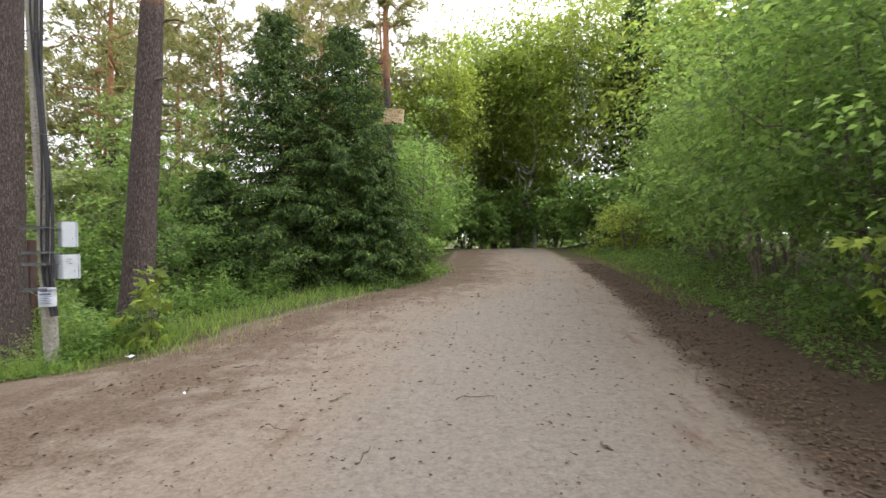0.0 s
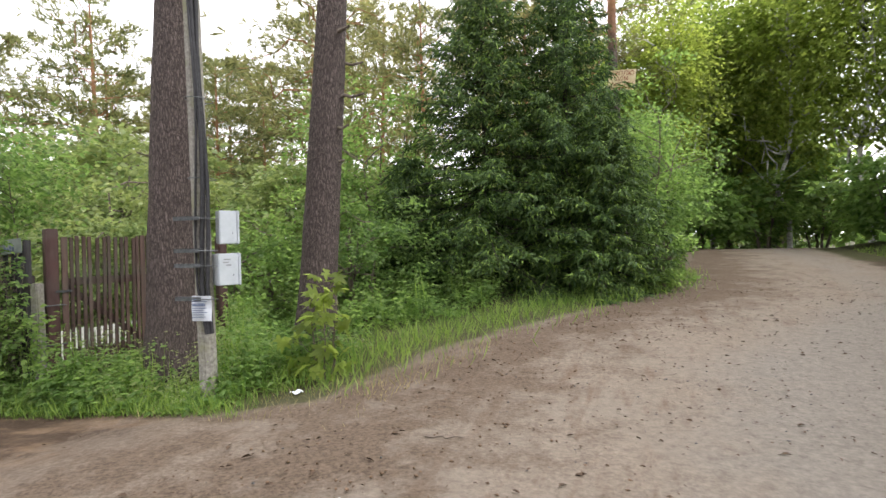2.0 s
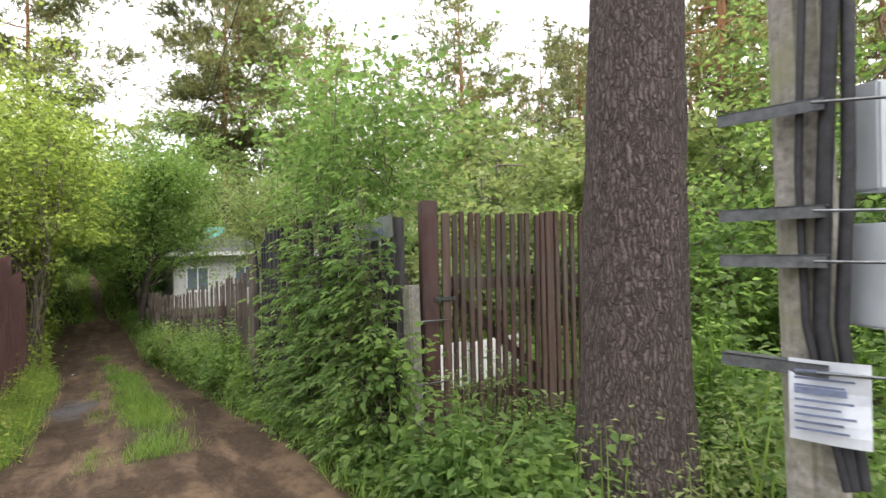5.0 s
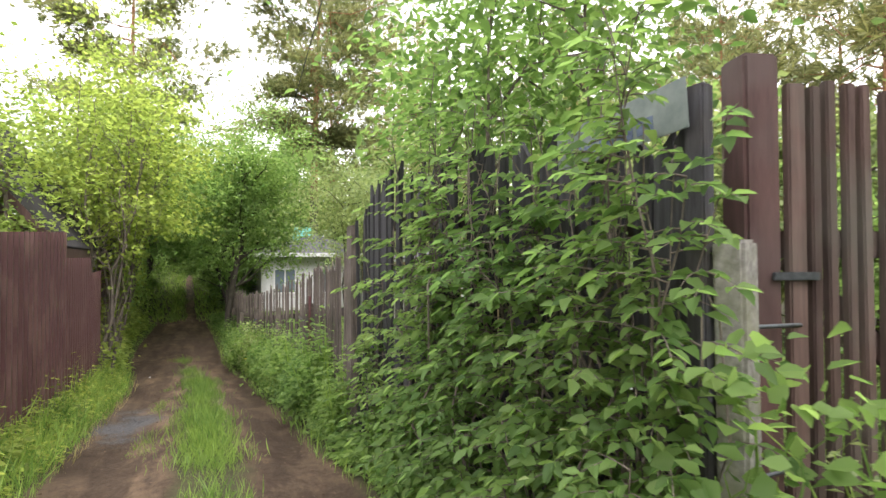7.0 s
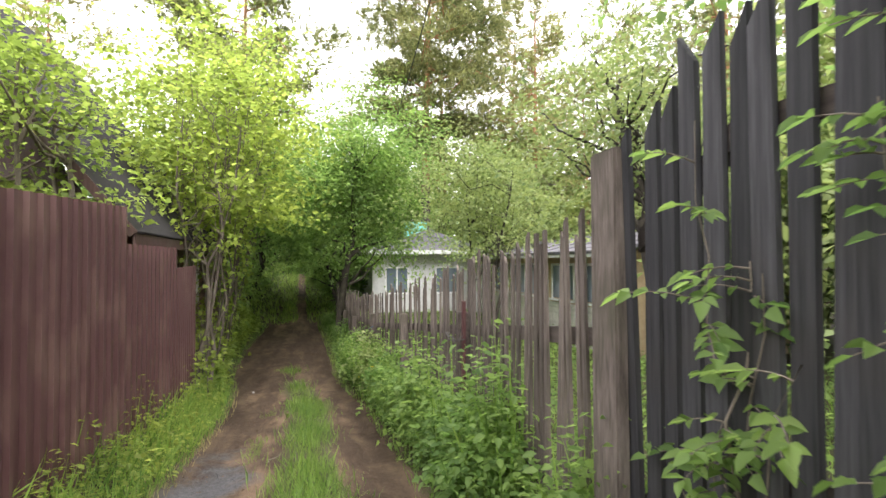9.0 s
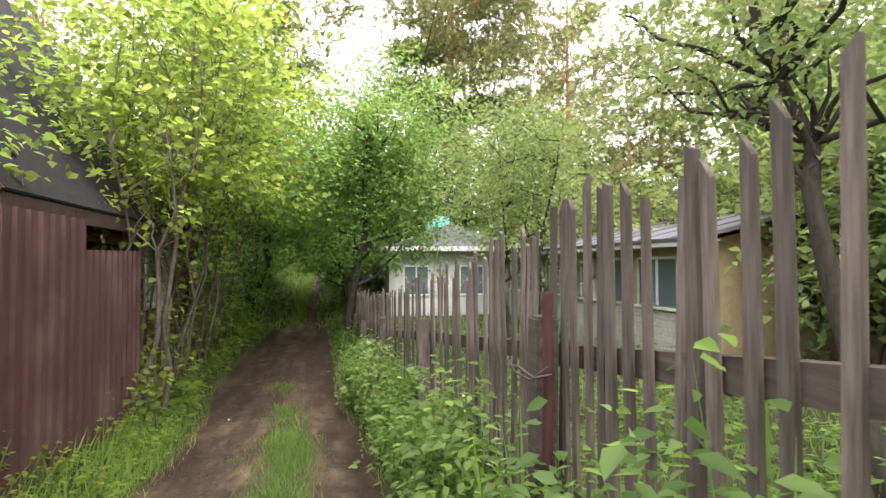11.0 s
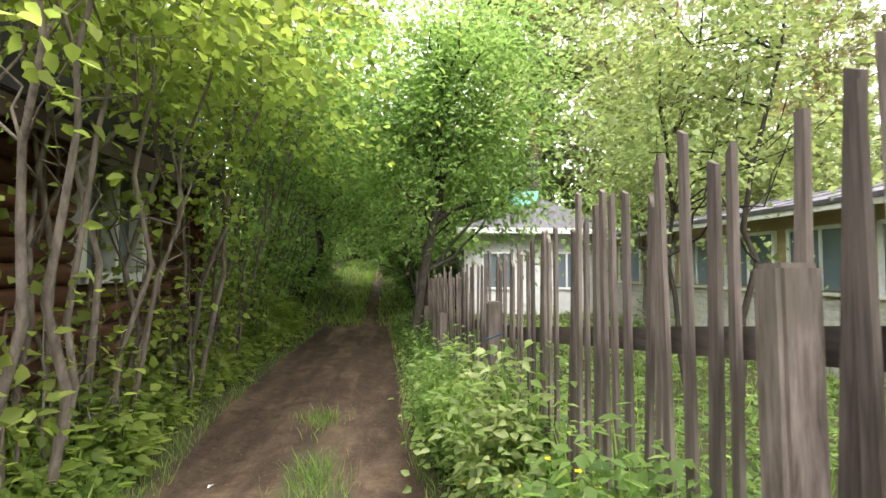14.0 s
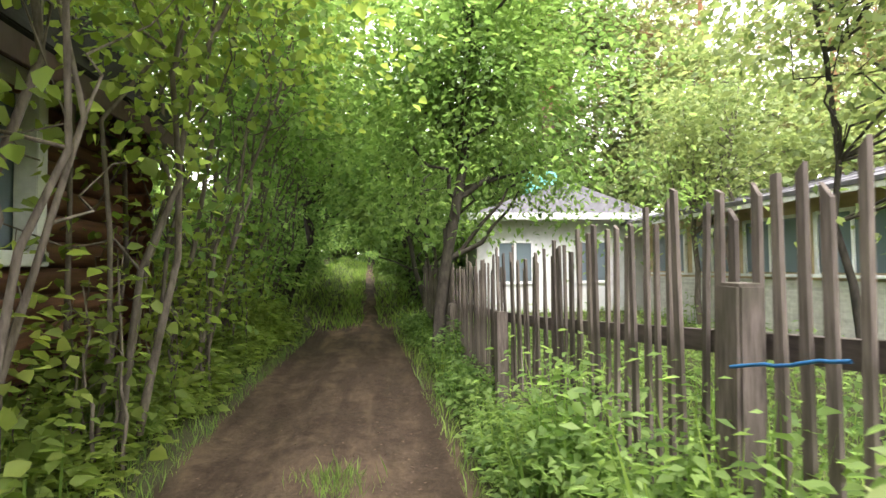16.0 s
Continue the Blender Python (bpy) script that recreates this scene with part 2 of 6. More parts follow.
def ground_material():
    m, n, l, b = material("ground_soil", 0.95, 0, 0.15)
    fine = noise_node(n, l, 30, 7, 0.7)
    mid = noise_node(n, l, 3.2, 5, 0.65)
    broad = noise_node(n, l, 0.55, 4, 0.6)
    ragged = noise_node(n, l, 1.5, 7, 0.72)
    along = noise_node(n, l, 2.5, 5, 0.7, (1.6, 0.35, 1))

    def mask(name, lo=0.3, hi=0.7, wob=1.3):
        a = n.new("ShaderNodeAttribute")
        a.attribute_name = name
        k = n.new("ShaderNodeMath")
        k.operation = "MULTIPLY_ADD"
        k.inputs[1].default_value = wob
        l.new(ragged.outputs["Fac"], k.inputs[0])
        l.new(a.outputs["Fac"], k.inputs[2])
        r = n.new("ShaderNodeMapRange")
        r.inputs[1].default_value, r.inputs[2].default_value = lo + wob * 0.5, hi + wob * 0.5
        l.new(k.outputs[0], r.inputs[0])
        return r.outputs[0]

    soil = ramp(n, l, fine.outputs["Fac"], [(0.3, (0.035, 0.04, 0.018)), (0.7, (0.1, 0.095, 0.045))]).outputs[0]
    sand = ramp(n, l, fine.outputs["Fac"], [(0.25, (0.145, 0.115, 0.09)), (0.7, (0.272, 0.23, 0.188))]).outputs[0]
    sand = mixed(n, l, ramp(n, l, broad.outputs["Fac"], [(0.42, (0, 0, 0)), (0.66, (1, 1, 1))]).outputs[0], sand, (0.225, 0.193, 0.16))
    sand = mixed(n, l, ramp(n, l, along.outputs["Fac"], [(0.53, (0, 0, 0)), (0.72, (0.8, 0.8, 0.8))]).outputs[0], sand, (0.13, 0.085, 0.057))
    sand = mixed(n, l, mask("worn", 0.3, 0.9, 1.0), sand, ramp(n, l, fine.outputs["Fac"], [(0.25, (0.15, 0.132, 0.114)), (0.7, (0.262, 0.236, 0.206))]).outputs[0])
    litter = ramp(n, l, fine.outputs["Fac"], [(0.25, (0.03, 0.022, 0.016)), (0.72, (0.125, 0.092, 0.066))]).outputs[0]
    lane = ramp(n, l, fine.outputs["Fac"], [(0.25, (0.028, 0.019, 0.013)), (0.72, (0.105, 0.073, 0.05))]).outputs[0]
    drift = noise_node(n, l, 1.6, 5, 0.62, (0.45, 1.9, 1))
    lane = mixed(n, l, ramp(n, l, drift.outputs["Fac"], [(0.45, (0, 0, 0)), (0.6, (0.85, 0.85, 0.85))]).outputs[0], lane, (0.185, 0.128, 0.083))
    lane = mixed(n, l, ramp(n, l, mid.outputs["Fac"], [(0.46, (0, 0, 0)), (0.68, (0.75, 0.75, 0.75))]).outputs[0], lane, (0.048, 0.03, 0.02))
    grey = ramp(n, l, fine.outputs["Fac"], [(0.3, (0.045, 0.044, 0.046)), (0.7, (0.125, 0.122, 0.125))]).outputs[0]
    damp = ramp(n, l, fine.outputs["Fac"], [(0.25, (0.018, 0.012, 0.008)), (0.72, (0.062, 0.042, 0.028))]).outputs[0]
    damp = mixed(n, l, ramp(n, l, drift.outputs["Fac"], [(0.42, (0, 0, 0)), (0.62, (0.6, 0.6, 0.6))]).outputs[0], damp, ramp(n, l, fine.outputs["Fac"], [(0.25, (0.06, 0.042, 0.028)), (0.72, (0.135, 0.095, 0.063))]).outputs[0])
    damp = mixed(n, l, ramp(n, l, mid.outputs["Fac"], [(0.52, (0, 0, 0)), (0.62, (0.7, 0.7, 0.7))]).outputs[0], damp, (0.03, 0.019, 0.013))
    c = mixed(n, l, mask("litter", 0.3, 0.7, 2.2), soil, litter)
    c = mixed(n, l, mask("lane"), c, lane)
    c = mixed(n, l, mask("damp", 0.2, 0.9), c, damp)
    c = mixed(n, l, mask("sand"), c, sand)
    c = mixed(n, l, mask("gravel", 0.35, 0.65, 1.6), c, grey)
    c = mixed(n, l, mask("brown", 0.25, 0.75, 2.2), c, ramp(n, l, fine.outputs["Fac"], [(0.3, (0.06, 0.043, 0.031)), (0.7, (0.185, 0.14, 0.103))]).outputs[0])
    specks = ramp(n, l, noise_node(n, l, 11, 6, 0.75).outputs["Fac"], [(0.32, (0.6, 0.585, 0.57)), (0.5, (0.78, 0.78, 0.78)), (0.7, (0.9, 0.89, 0.88))]).outputs[0]
    c = mixed(n, l, 1.0, c, specks, "MULTIPLY")
    l.new(c, b.inputs["Base Color"])
    bump(n, l, b, fine.outputs["Fac"], 0.9, 0.018)
    return m


GROUND = ground_material()

# ---- mesh helpers ----
def part(name, data, mat, parent=None, label=""):
    """Links a bmesh or a mesh as one object, under its thing if one is given."""
    if isinstance(data, bmesh.types.BMesh):
        me = bpy.data.meshes.new(name)
        data.to_mesh(me)
        data.free()
    else:
        me = data
    if mat and not me.materials:
        me.materials.append(mat)
    ob = new(name, me)
    if parent:
        ob.parent = parent
    if label:
        ob["label"] = label
    return ob


def thing(name, label, category, x=0, y=0, z=0, group="", kind="", turn=0.0):
    """An empty at the base of a thing made of parts."""
    ob = new(name)
    ob.matrix_basis = pose(x, y, z, 0, 0, turn)
    ob.empty_display_size = 0.1
    return tagged(ob, label, category, group, kind)


def raw(name, verts, faces, smooth=False):
    me = bpy.data.meshes.new(name)
    v, f = np.asarray(verts, np.float32), np.asarray(faces, np.int32)
    me.vertices.add(len(v))
    me.vertices.foreach_set("co", v.ravel())
    k = f.shape[1]
    me.loops.add(f.size)
    me.loops.foreach_set("vertex_index", f.ravel())
    me.polygons.add(len(f))
    me.polygons.foreach_set("loop_start", np.arange(0, f.size, k, dtype=np.int32))
    if smooth:
        me.polygons.foreach_set("use_smooth", np.ones(len(f), bool))
    me.update(calc_edges=True)
    return me


def unit(a):
    return a / np.maximum(np.linalg.norm(a, axis=-1, keepdims=True), 1e-6)


def leaves(name, base, way, up, length, width=0.5, fold=0.12, fine=True, droop=0.15):
    """Many single leaves: base points, directions along them, their upper sides, lengths. fine: six-sided oval blades, else diamonds."""
    way = unit(np.asarray(way, float))
    side = unit(np.cross(way, up))
    top = np.cross(side, way)
    L = np.asarray(length, float)[:, None]
    tip = base + way * L - top * L * droop
    n = len(base)
    if fine:
        a, c = base + way * L * 0.32 + top * L * fold * 0.6, base + way * L * 0.7 + top * L * (fold * 0.6 - droop * 0.4)
        s1, s2 = side * L * width * 0.5, side * L * width * 0.33
        v = np.stack([base, a - s1, c - s2, tip, c + s2, a + s1], 1).reshape(-1, 3)
        i = np.arange(n)[:, None] * 6
        f = np.concatenate([i + [0, 3, 2, 1], i + [0, 5, 4, 3]], 1).reshape(-1, 4)
    else:
        m = base + way * L * 0.45 + top * L * fold * 0.5
        s = side * L * width * 0.5
        v = np.stack([base, m - s, tip, m + s], 1).reshape(-1, 3)
        f = np.arange(n)[:, None] * 4 + [0, 3, 2, 1]
    return raw(name, v, f)


def palmate(name, base, way, up, length):
    """Five-lobed maple leaves: a fan of lobes and notches round each leaf's base, drooping to the tips."""
    way = unit(np.asarray(way, float))
    side = unit(np.cross(way, up))
    top = np.cross(side, way)
    L = np.asarray(length, float)[:, None]
    half = ((0, 1.0), (14, 0.72), (27, 0.5), (44, 0.74), (56, 0.92), (70, 0.66), (86, 0.42), (104, 0.5), (122, 0.58), (150, 0.3))
    rim = [(-d, r) for d, r in half[:0:-1]] + list(half)
    v = [base + way * L * 0.06]
    for d, r in rim:
        a = radians(d)
        v.append(base + (way * math.cos(a) + side * math.sin(a)) * L * r * 0.78 - top * L * 0.26 * r * r + top * L * 0.05 * (r < 0.6))
    k = len(rim) + 1
    i = np.arange(len(base))[:, None, None] * k
    f = np.array([(0, j, j + 1) for j in range(1, k - 1)])
    return raw(name, np.stack(v, 1).reshape(-1, 3), (i + f).reshape(-1, 3))


def tubes(name, lines, sides=6, rough=0.0, seed=0):
    """Tapered round limbs; each line is (points, radii)."""
    rng = np.random.default_rng(seed)
    V, F, o = [], [], 0
    a = np.linspace(0, 2 * np.pi, sides, endpoint=False)
    for pts, rad in lines:
        p, r = np.asarray(pts, float), np.asarray(rad, float)
        d = unit(np.gradient(p, axis=0))
        ref = np.where(np.abs(d[:, 2:3]) > 0.9, [[1.0, 0, 0]], [[0, 0, 1.0]])
        u = unit(np.cross(d, ref))
        w = np.cross(d, u)
        k = r[:, None] * (1 + rough * rng.normal(size=(len(p), sides)))
        ring = p[:, None] + u[:, None] * (np.cos(a) * k)[..., None] + w[:, None] * (np.sin(a) * k)[..., None]
        V.append(ring.reshape(-1, 3))
        i = np.arange(len(p) - 1)[:, None] * sides
        j = np.arange(sides)[None]
        j2 = (j + 1) % sides
        F.append(np.stack([i + j, i + j2, i + sides + j2, i + sides + j], -1).reshape(-1, 4) + o)
        o += len(p) * sides
    return raw(name, np.concatenate(V), np.concatenate(F), True)


def box_bm(bm, x0, y0, z0, x1, y1, z1, bevel=0.0, m=None):
    r = bmesh.ops.create_cube(bm, size=1)
    mat = Matrix.Translation(((x0 + x1) / 2, (y0 + y1) / 2, (z0 + z1) / 2)) @ Matrix.Diagonal((x1 - x0, y1 - y0, z1 - z0, 1))
    bmesh.ops.transform(bm, matrix=(m or Matrix()) @ mat, verts=r["verts"])
    if bevel:
        es = list({e for v in r["verts"] for e in v.link_edges})
        bmesh.ops.bevel(bm, geom=es, offset=bevel, segments=2, affect="EDGES")
    return bm


def box(x0, y0, z0, x1, y1, z1, bevel=0.0, m=None):
    return box_bm(bmesh.new(), x0, y0, z0, x1, y1, z1, bevel, m)


# ---- ground ----
LANE_X = (-140, -90, -60, -45, -34, -28, -24, -20, -17.7, -15, -12.3, -9.5, -7, -5.2, -4, 0)
LANE_Z = (1.6, 1.2, 0.3, -0.7, -1.35, -1.55, -1.62, -1.58, -1.42, -1.12, -0.82, -0.53, -0.38, -0.12, -0.02, 0)
ROAD_Y = (-30, 0, 7, 13.5, 20, 28, 34, 60, 200)
ROAD_Z = (-0.3, 0, 0, 0.38, 0.65, 0.92, 0.8, -0.5, -1)
LEFT_X, LEFT_Y = (-60, -31, -25, -21.8, -19.9, -18, -11, -7, -4.3, -3.5), (2.6, 3.3, 3.15, 3.25, 3.55, 3.7, 3.8, 2.6, 0.5, -3)
RIGHT_X, RIGHT_Y = (-60, -31, -26, -21, -18, -12, -10, -6, -4.5), (4.4, 5.1, 5.4, 5.5, 5.85, 5.9, 6.05, 6.05, 6.0)
ROAD_L = ((-40, -5.0), (-6, -4.5), (2, -4.2), (5, -3.9), (7, -3.75), (8.8, -3.45), (11.2, -2.2), (13.6, -0.6), (16.4, -0.1), (22, 0.25), (30, 0.6), (45, 4))
ROAD_R = ((-40, 2.0), (0, 2.3), (3, 2.55), (6.7, 3.25), (13, 4.1), (20, 4.75), (30, 5.4), (45, 9))


def smooth(a, b, v):
    k = np.clip((v - a) / (b - a), 0, 1)
    return k * k * (3 - 2 * k)


def soft_interp(v, xs, ys, w):
    return (np.interp(v - w, xs, ys) + 2 * np.interp(v, xs, ys) + np.interp(v + w, xs, ys)) / 4


def ground_z(x, y):
    x, y = np.asarray(x, float), np.asarray(y, float)
    z = soft_interp(x, LANE_X, LANE_Z, 0.8) + soft_interp(y, ROAD_Y, ROAD_Z, 1.5) * smooth(-12, -6, x)
    left, right = np.interp(x, LEFT_X, LEFT_Y), np.interp(x, RIGHT_X, RIGHT_Y)
    inlane = smooth(-4.0, -9.5, x)
    z = z + 0.42 * inlane * smooth(left - 0.05, left - 0.75, y) + 0.12 * inlane * smooth(right + 0.1, right + 0.6, y)
    mid = (left + right) / 2 + 0.1
    z = z - 0.05 * inlane * (np.exp(-((y - mid - 0.75) / 0.28) ** 2) + np.exp(-((y - mid + 0.75) / 0.28) ** 2))
    rr = np.interp(y, [p[0] for p in ROAD_R], [p[1] for p in ROAD_R])
    z = z + 0.25 * smooth(rr + 1.0, rr + 3.0, x)
    return z


def build_ground():
    def axis(lo, hi, a, b, step):
        inner = np.arange(a, b + 1e-6, step)
        grow = step * 1.25 ** np.arange(1, 60)
        up = b + np.cumsum(grow)
        dn = a - np.cumsum(grow)
        return np.concatenate([dn[dn > lo][::-1], inner, up[up < hi]])
    xs, ys = axis(-900, 900, -34, 8, 0.17), axis(-900, 900, -3, 24, 0.17)
    X, Y = np.meshgrid(xs, ys)
    Z = ground_z(X, Y)
    rng = np.random.default_rng(4)
    bumps = sum(np.sin(X * k * np.cos(a) + Y * k * np.sin(a) + p) / k for k, a, p in zip(rng.uniform(1.5, 9, 26), rng.uniform(0, 6.3, 26), rng.uniform(0, 6.3, 26)))
    Z = Z + 0.010 * bumps
    nx, ny = len(xs), len(ys)
    i = (np.arange(ny - 1)[:, None] * nx + np.arange(nx - 1)[None]).ravel()
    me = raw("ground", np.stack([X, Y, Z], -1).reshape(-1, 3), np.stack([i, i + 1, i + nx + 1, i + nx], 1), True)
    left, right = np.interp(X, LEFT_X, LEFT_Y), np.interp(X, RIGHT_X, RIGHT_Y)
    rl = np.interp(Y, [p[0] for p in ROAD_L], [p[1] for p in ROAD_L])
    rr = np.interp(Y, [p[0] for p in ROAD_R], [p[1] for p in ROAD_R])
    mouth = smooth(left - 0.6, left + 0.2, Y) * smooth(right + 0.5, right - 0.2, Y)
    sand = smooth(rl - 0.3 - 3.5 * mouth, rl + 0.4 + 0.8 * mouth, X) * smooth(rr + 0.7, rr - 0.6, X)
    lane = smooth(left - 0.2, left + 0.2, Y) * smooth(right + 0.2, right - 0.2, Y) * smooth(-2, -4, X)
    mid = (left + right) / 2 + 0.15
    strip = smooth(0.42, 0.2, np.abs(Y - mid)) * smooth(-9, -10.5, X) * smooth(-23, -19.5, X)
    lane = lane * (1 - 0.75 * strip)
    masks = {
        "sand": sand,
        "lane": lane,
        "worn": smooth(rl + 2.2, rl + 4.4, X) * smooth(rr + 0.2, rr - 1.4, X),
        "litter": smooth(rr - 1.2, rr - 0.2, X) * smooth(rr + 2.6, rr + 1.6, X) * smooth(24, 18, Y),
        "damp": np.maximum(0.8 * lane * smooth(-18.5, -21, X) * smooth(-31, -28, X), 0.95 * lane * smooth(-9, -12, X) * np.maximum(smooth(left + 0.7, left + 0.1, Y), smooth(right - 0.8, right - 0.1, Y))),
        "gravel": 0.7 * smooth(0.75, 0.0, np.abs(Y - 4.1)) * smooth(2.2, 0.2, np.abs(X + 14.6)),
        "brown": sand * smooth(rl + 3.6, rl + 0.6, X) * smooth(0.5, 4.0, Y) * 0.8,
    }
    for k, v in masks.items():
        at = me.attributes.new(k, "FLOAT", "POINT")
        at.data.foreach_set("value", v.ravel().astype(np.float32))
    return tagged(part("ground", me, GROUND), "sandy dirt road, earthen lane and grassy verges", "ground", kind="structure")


build_ground()


def gz(x, y):
    return float(ground_z(x, y))

# ---- vegetation builders ----
def rand_dirs(rng, n, flat=0.5):
    d = rng.normal(size=(n, 3))
    d[:, 2] *= flat
    return unit(d)


def leaf_normals(rng, n, spread=0.55):
    u = rng.normal(size=(n, 3)) * spread
    u[:, 2] += 1
    return unit(u)


def bent(rng, a, b, steps=6, wave=0.05):
    t = np.linspace(0, 1, steps)[:, None]
    a, b = np.asarray(a, float), np.asarray(b, float)
    w = rng.normal(size=(steps, 3)) * wave * np.linalg.norm(b - a)
    return a + (b - a) * t + w * np.sin(np.pi * t)


def crown_points(rng, n, center, radii, clumps, spread, hollow=0.55):
    """Leaf bases in clumps that fill the outer part of a lumpy egg."""
    d = unit(rng.normal(size=(clumps, 3)))
    r = hollow + (1 - hollow) * rng.random(clumps) ** 0.6
    r *= 1 + 0.27 * rng.normal(size=clumps)
    c = np.asarray(center) + d * r[:, None] * radii
    k = rng.integers(0, clumps, n)
    p = c[k] + rng.normal(size=(n, 3)) * [1.12, 1.12, 0.62] * spread * (0.6 + 0.8 * rng.random((clumps, 1)))[k]
    return p, c


def broadleaf(name, label, category, x, y, h, radii, mat, bark=None, n=9000, size=0.085, stems=4, clumps=90, low=0.25, lean=(0, 0), seed=1,
              trunk=0.06, fine=False, width=0.62, spread=None, group="", base_z=None, hollow=0.5, hang=-0.15, limbs=26, trim=None, lobed=False):
    """A deciduous tree or shrub: stems from the ground, limbs out to leafy clumps, a loose crown of single leaves."""
    rng = np.random.default_rng(seed)
    z0 = gz(x, y) if base_z is None else base_z
    t = thing(name, label, category, x, y, z0 - 0.03, group)
    rx, ry, rz = radii
    cen = np.array([lean[0], lean[1], h - rz])
    p, c = crown_points(rng, n, cen, np.array(radii) * 0.92, clumps, spread or 0.13 * (rx + ry + rz) / 3, hollow)
    floor = h * low * (0.4 + 0.9 * rng.random(n))
    keep = p[:, 2] > floor
    if trim:
        keep &= ~((p[:, 1] > trim[0]) & (p[:, 2] < trim[1]))
    p = p[keep]
    c = c[c[:, 2] > h * low * 0.6]
    if trim:
        c = c[~((c[:, 1] > trim[0]) & (c[:, 2] < trim[1] + 0.3))]
    lines = []
    tops = []
    for s in range(stems):
        a = 2 * np.pi * (s + rng.random() * 0.6) / stems
        off = 0.0 if stems == 1 else min(0.3, rx * 0.22)
        foot = np.array([np.cos(a) * off, np.sin(a) * off, 0])
        k = 0.15 if stems == 1 else 0.42
        top = cen + np.array([np.cos(a) * rx * k, np.sin(a) * ry * k, rz * rng.uniform(0.15, 0.6)])
        pts = bent(rng, foot, top, 9, 0.018)
        rad = trunk * (0.75 + 0.5 * rng.random()) * np.linspace(1, 0.22, 9) ** 0.9
        lines.append((pts, rad))
        tops.append(pts)
        part("stem" if stems > 1 else "trunk", tubes("stem", [(pts, rad)], 8 if stems == 1 else 6, 0.05, seed + s), bark or BARK_GREY, t)
    twigs = []
    for q in c[rng.permutation(len(c))[:limbs]]:
        pts = tops[rng.integers(len(tops))]
        below = np.where(pts[:, 2] < q[2] - 0.1 * h)[0]
        i = below[-1] if len(below) else 1
        i = max(i, 2)
        twigs.append((bent(rng, pts[i], q, 6, 0.07), trunk * 0.38 * np.linspace(1, 0.2, 6)))
    if twigs:
        part("branchwork", tubes("branchwork", twigs, 5, 0, seed), bark or BARK_GREY, t)["kind"] = "stuff"
    m = len(p)
    way = unit(p - cen) * 0.6 + rng.normal(size=(m, 3)) * 0.7
    way[:, 2] = way[:, 2] * 0.5 + hang
    ups, long = leaf_normals(rng, m), size * rng.uniform(0.6, 1.25, m)
    if lobed:
        blades = palmate("crown", p, way, ups, long * 1.25)
    else:
        blades = leaves("crown", p, way, ups, long, width, fine=fine)
    cr = part("crown", blades, mat, t)
    cr["kind"] = "stuff"
    return t


def spray_shrub(name, label, x, y, half, deep, h, stems, mat, seed, twig=0.4, size=0.085, trunk=0.009, gap=0.058):
    """A shrub of upright canes whose side twigs reach out flat, with pairs of pointed leaves along them."""
    rng = np.random.default_rng(seed)
    t = thing(name, label, "shrub", x, y, gz(x, y) - 0.03)
    B, W, U, S, twigs = [], [], [], [], []
    for i in range(stems):
        fx = rng.uniform(-half, half)
        foot = np.array([fx, rng.uniform(-deep, deep) * 0.5 + 0.08, 0.0])
        top = foot + [rng.normal() * 0.22, -abs(rng.normal()) * deep * 0.7, h * rng.uniform(0.45, 1.08)]
        pts = bent(rng, foot, top, 9, 0.035)
        part("stem", tubes("stem", [(pts, trunk * rng.uniform(0.6, 1.3) * np.linspace(1, 0.3, 9))], 5, 0.05, seed + i), BARK_GREY, t)
        count = int(6 + top[2] * 7)
        for f in rng.random(count) ** 0.8:
            j = min(int(f * 8), 7)
            a = pts[j] + (pts[j + 1] - pts[j]) * (f * 8 - j)
            ang = rng.normal(-1.57, 1.1)
            L = twig * rng.uniform(0.35, 1.1) * (1.1 - 0.5 * f)
            d = np.array([math.cos(ang), math.sin(ang), rng.uniform(0.0, 0.5)])
            q = np.linspace(0, 1, 5)[:, None]
            line = a + d * L * q - np.array([0, 0, 1]) * L * 0.3 * q ** 2
            twigs.append((line, 0.0035 * np.linspace(1, 0.4, 5)))
            lat = np.array([-math.sin(ang), math.cos(ang), 0.0])
            for g in np.arange(0.25, 1.0, gap / max(L, 0.08)):
                p = a + d * L * g - np.array([0, 0, 1]) * L * 0.3 * g ** 2
                for sgn in (-1, 1):
                    B.append(p)
                    W.append(d * [1, 1, 0] * 0.75 + lat * sgn + rng.normal(size=3) * 0.22 - [0, 0, 0.12])
                    S.append(size * rng.uniform(0.5, 1.15))
            B.append(line[-1])
            W.append(d * [1, 1, 0] + rng.normal(size=3) * 0.15 - [0, 0, 0.3])
            S.append(size * rng.uniform(0.8, 1.25))
    part("branchwork", tubes("branchwork", twigs, 4, 0, seed), BARK_GREY, t)["kind"] = "stuff"
    n = len(B)
    up = rng.normal(size=(n, 3)) * 0.4 + [0, -0.25, 1]
    part("leaves", leaves("leaves", np.array(B), np.array(W), unit(up), np.array(S), 0.56, 0.16, True, 0.22), mat, t)["kind"] = "stuff"
    return t


def conifer_needles(rng, base, way, count, length, width=0.14, spread=0.5):
    """Tufts: count narrow blades spreading from each base point."""
    n = len(base)
    b = np.repeat(base, count, 0)
    d = np.repeat(way, count, 0) + rng.normal(size=(n * count, 3)) * spread
    return b, d, length * rng.uniform(0.6, 1.2, n * count)


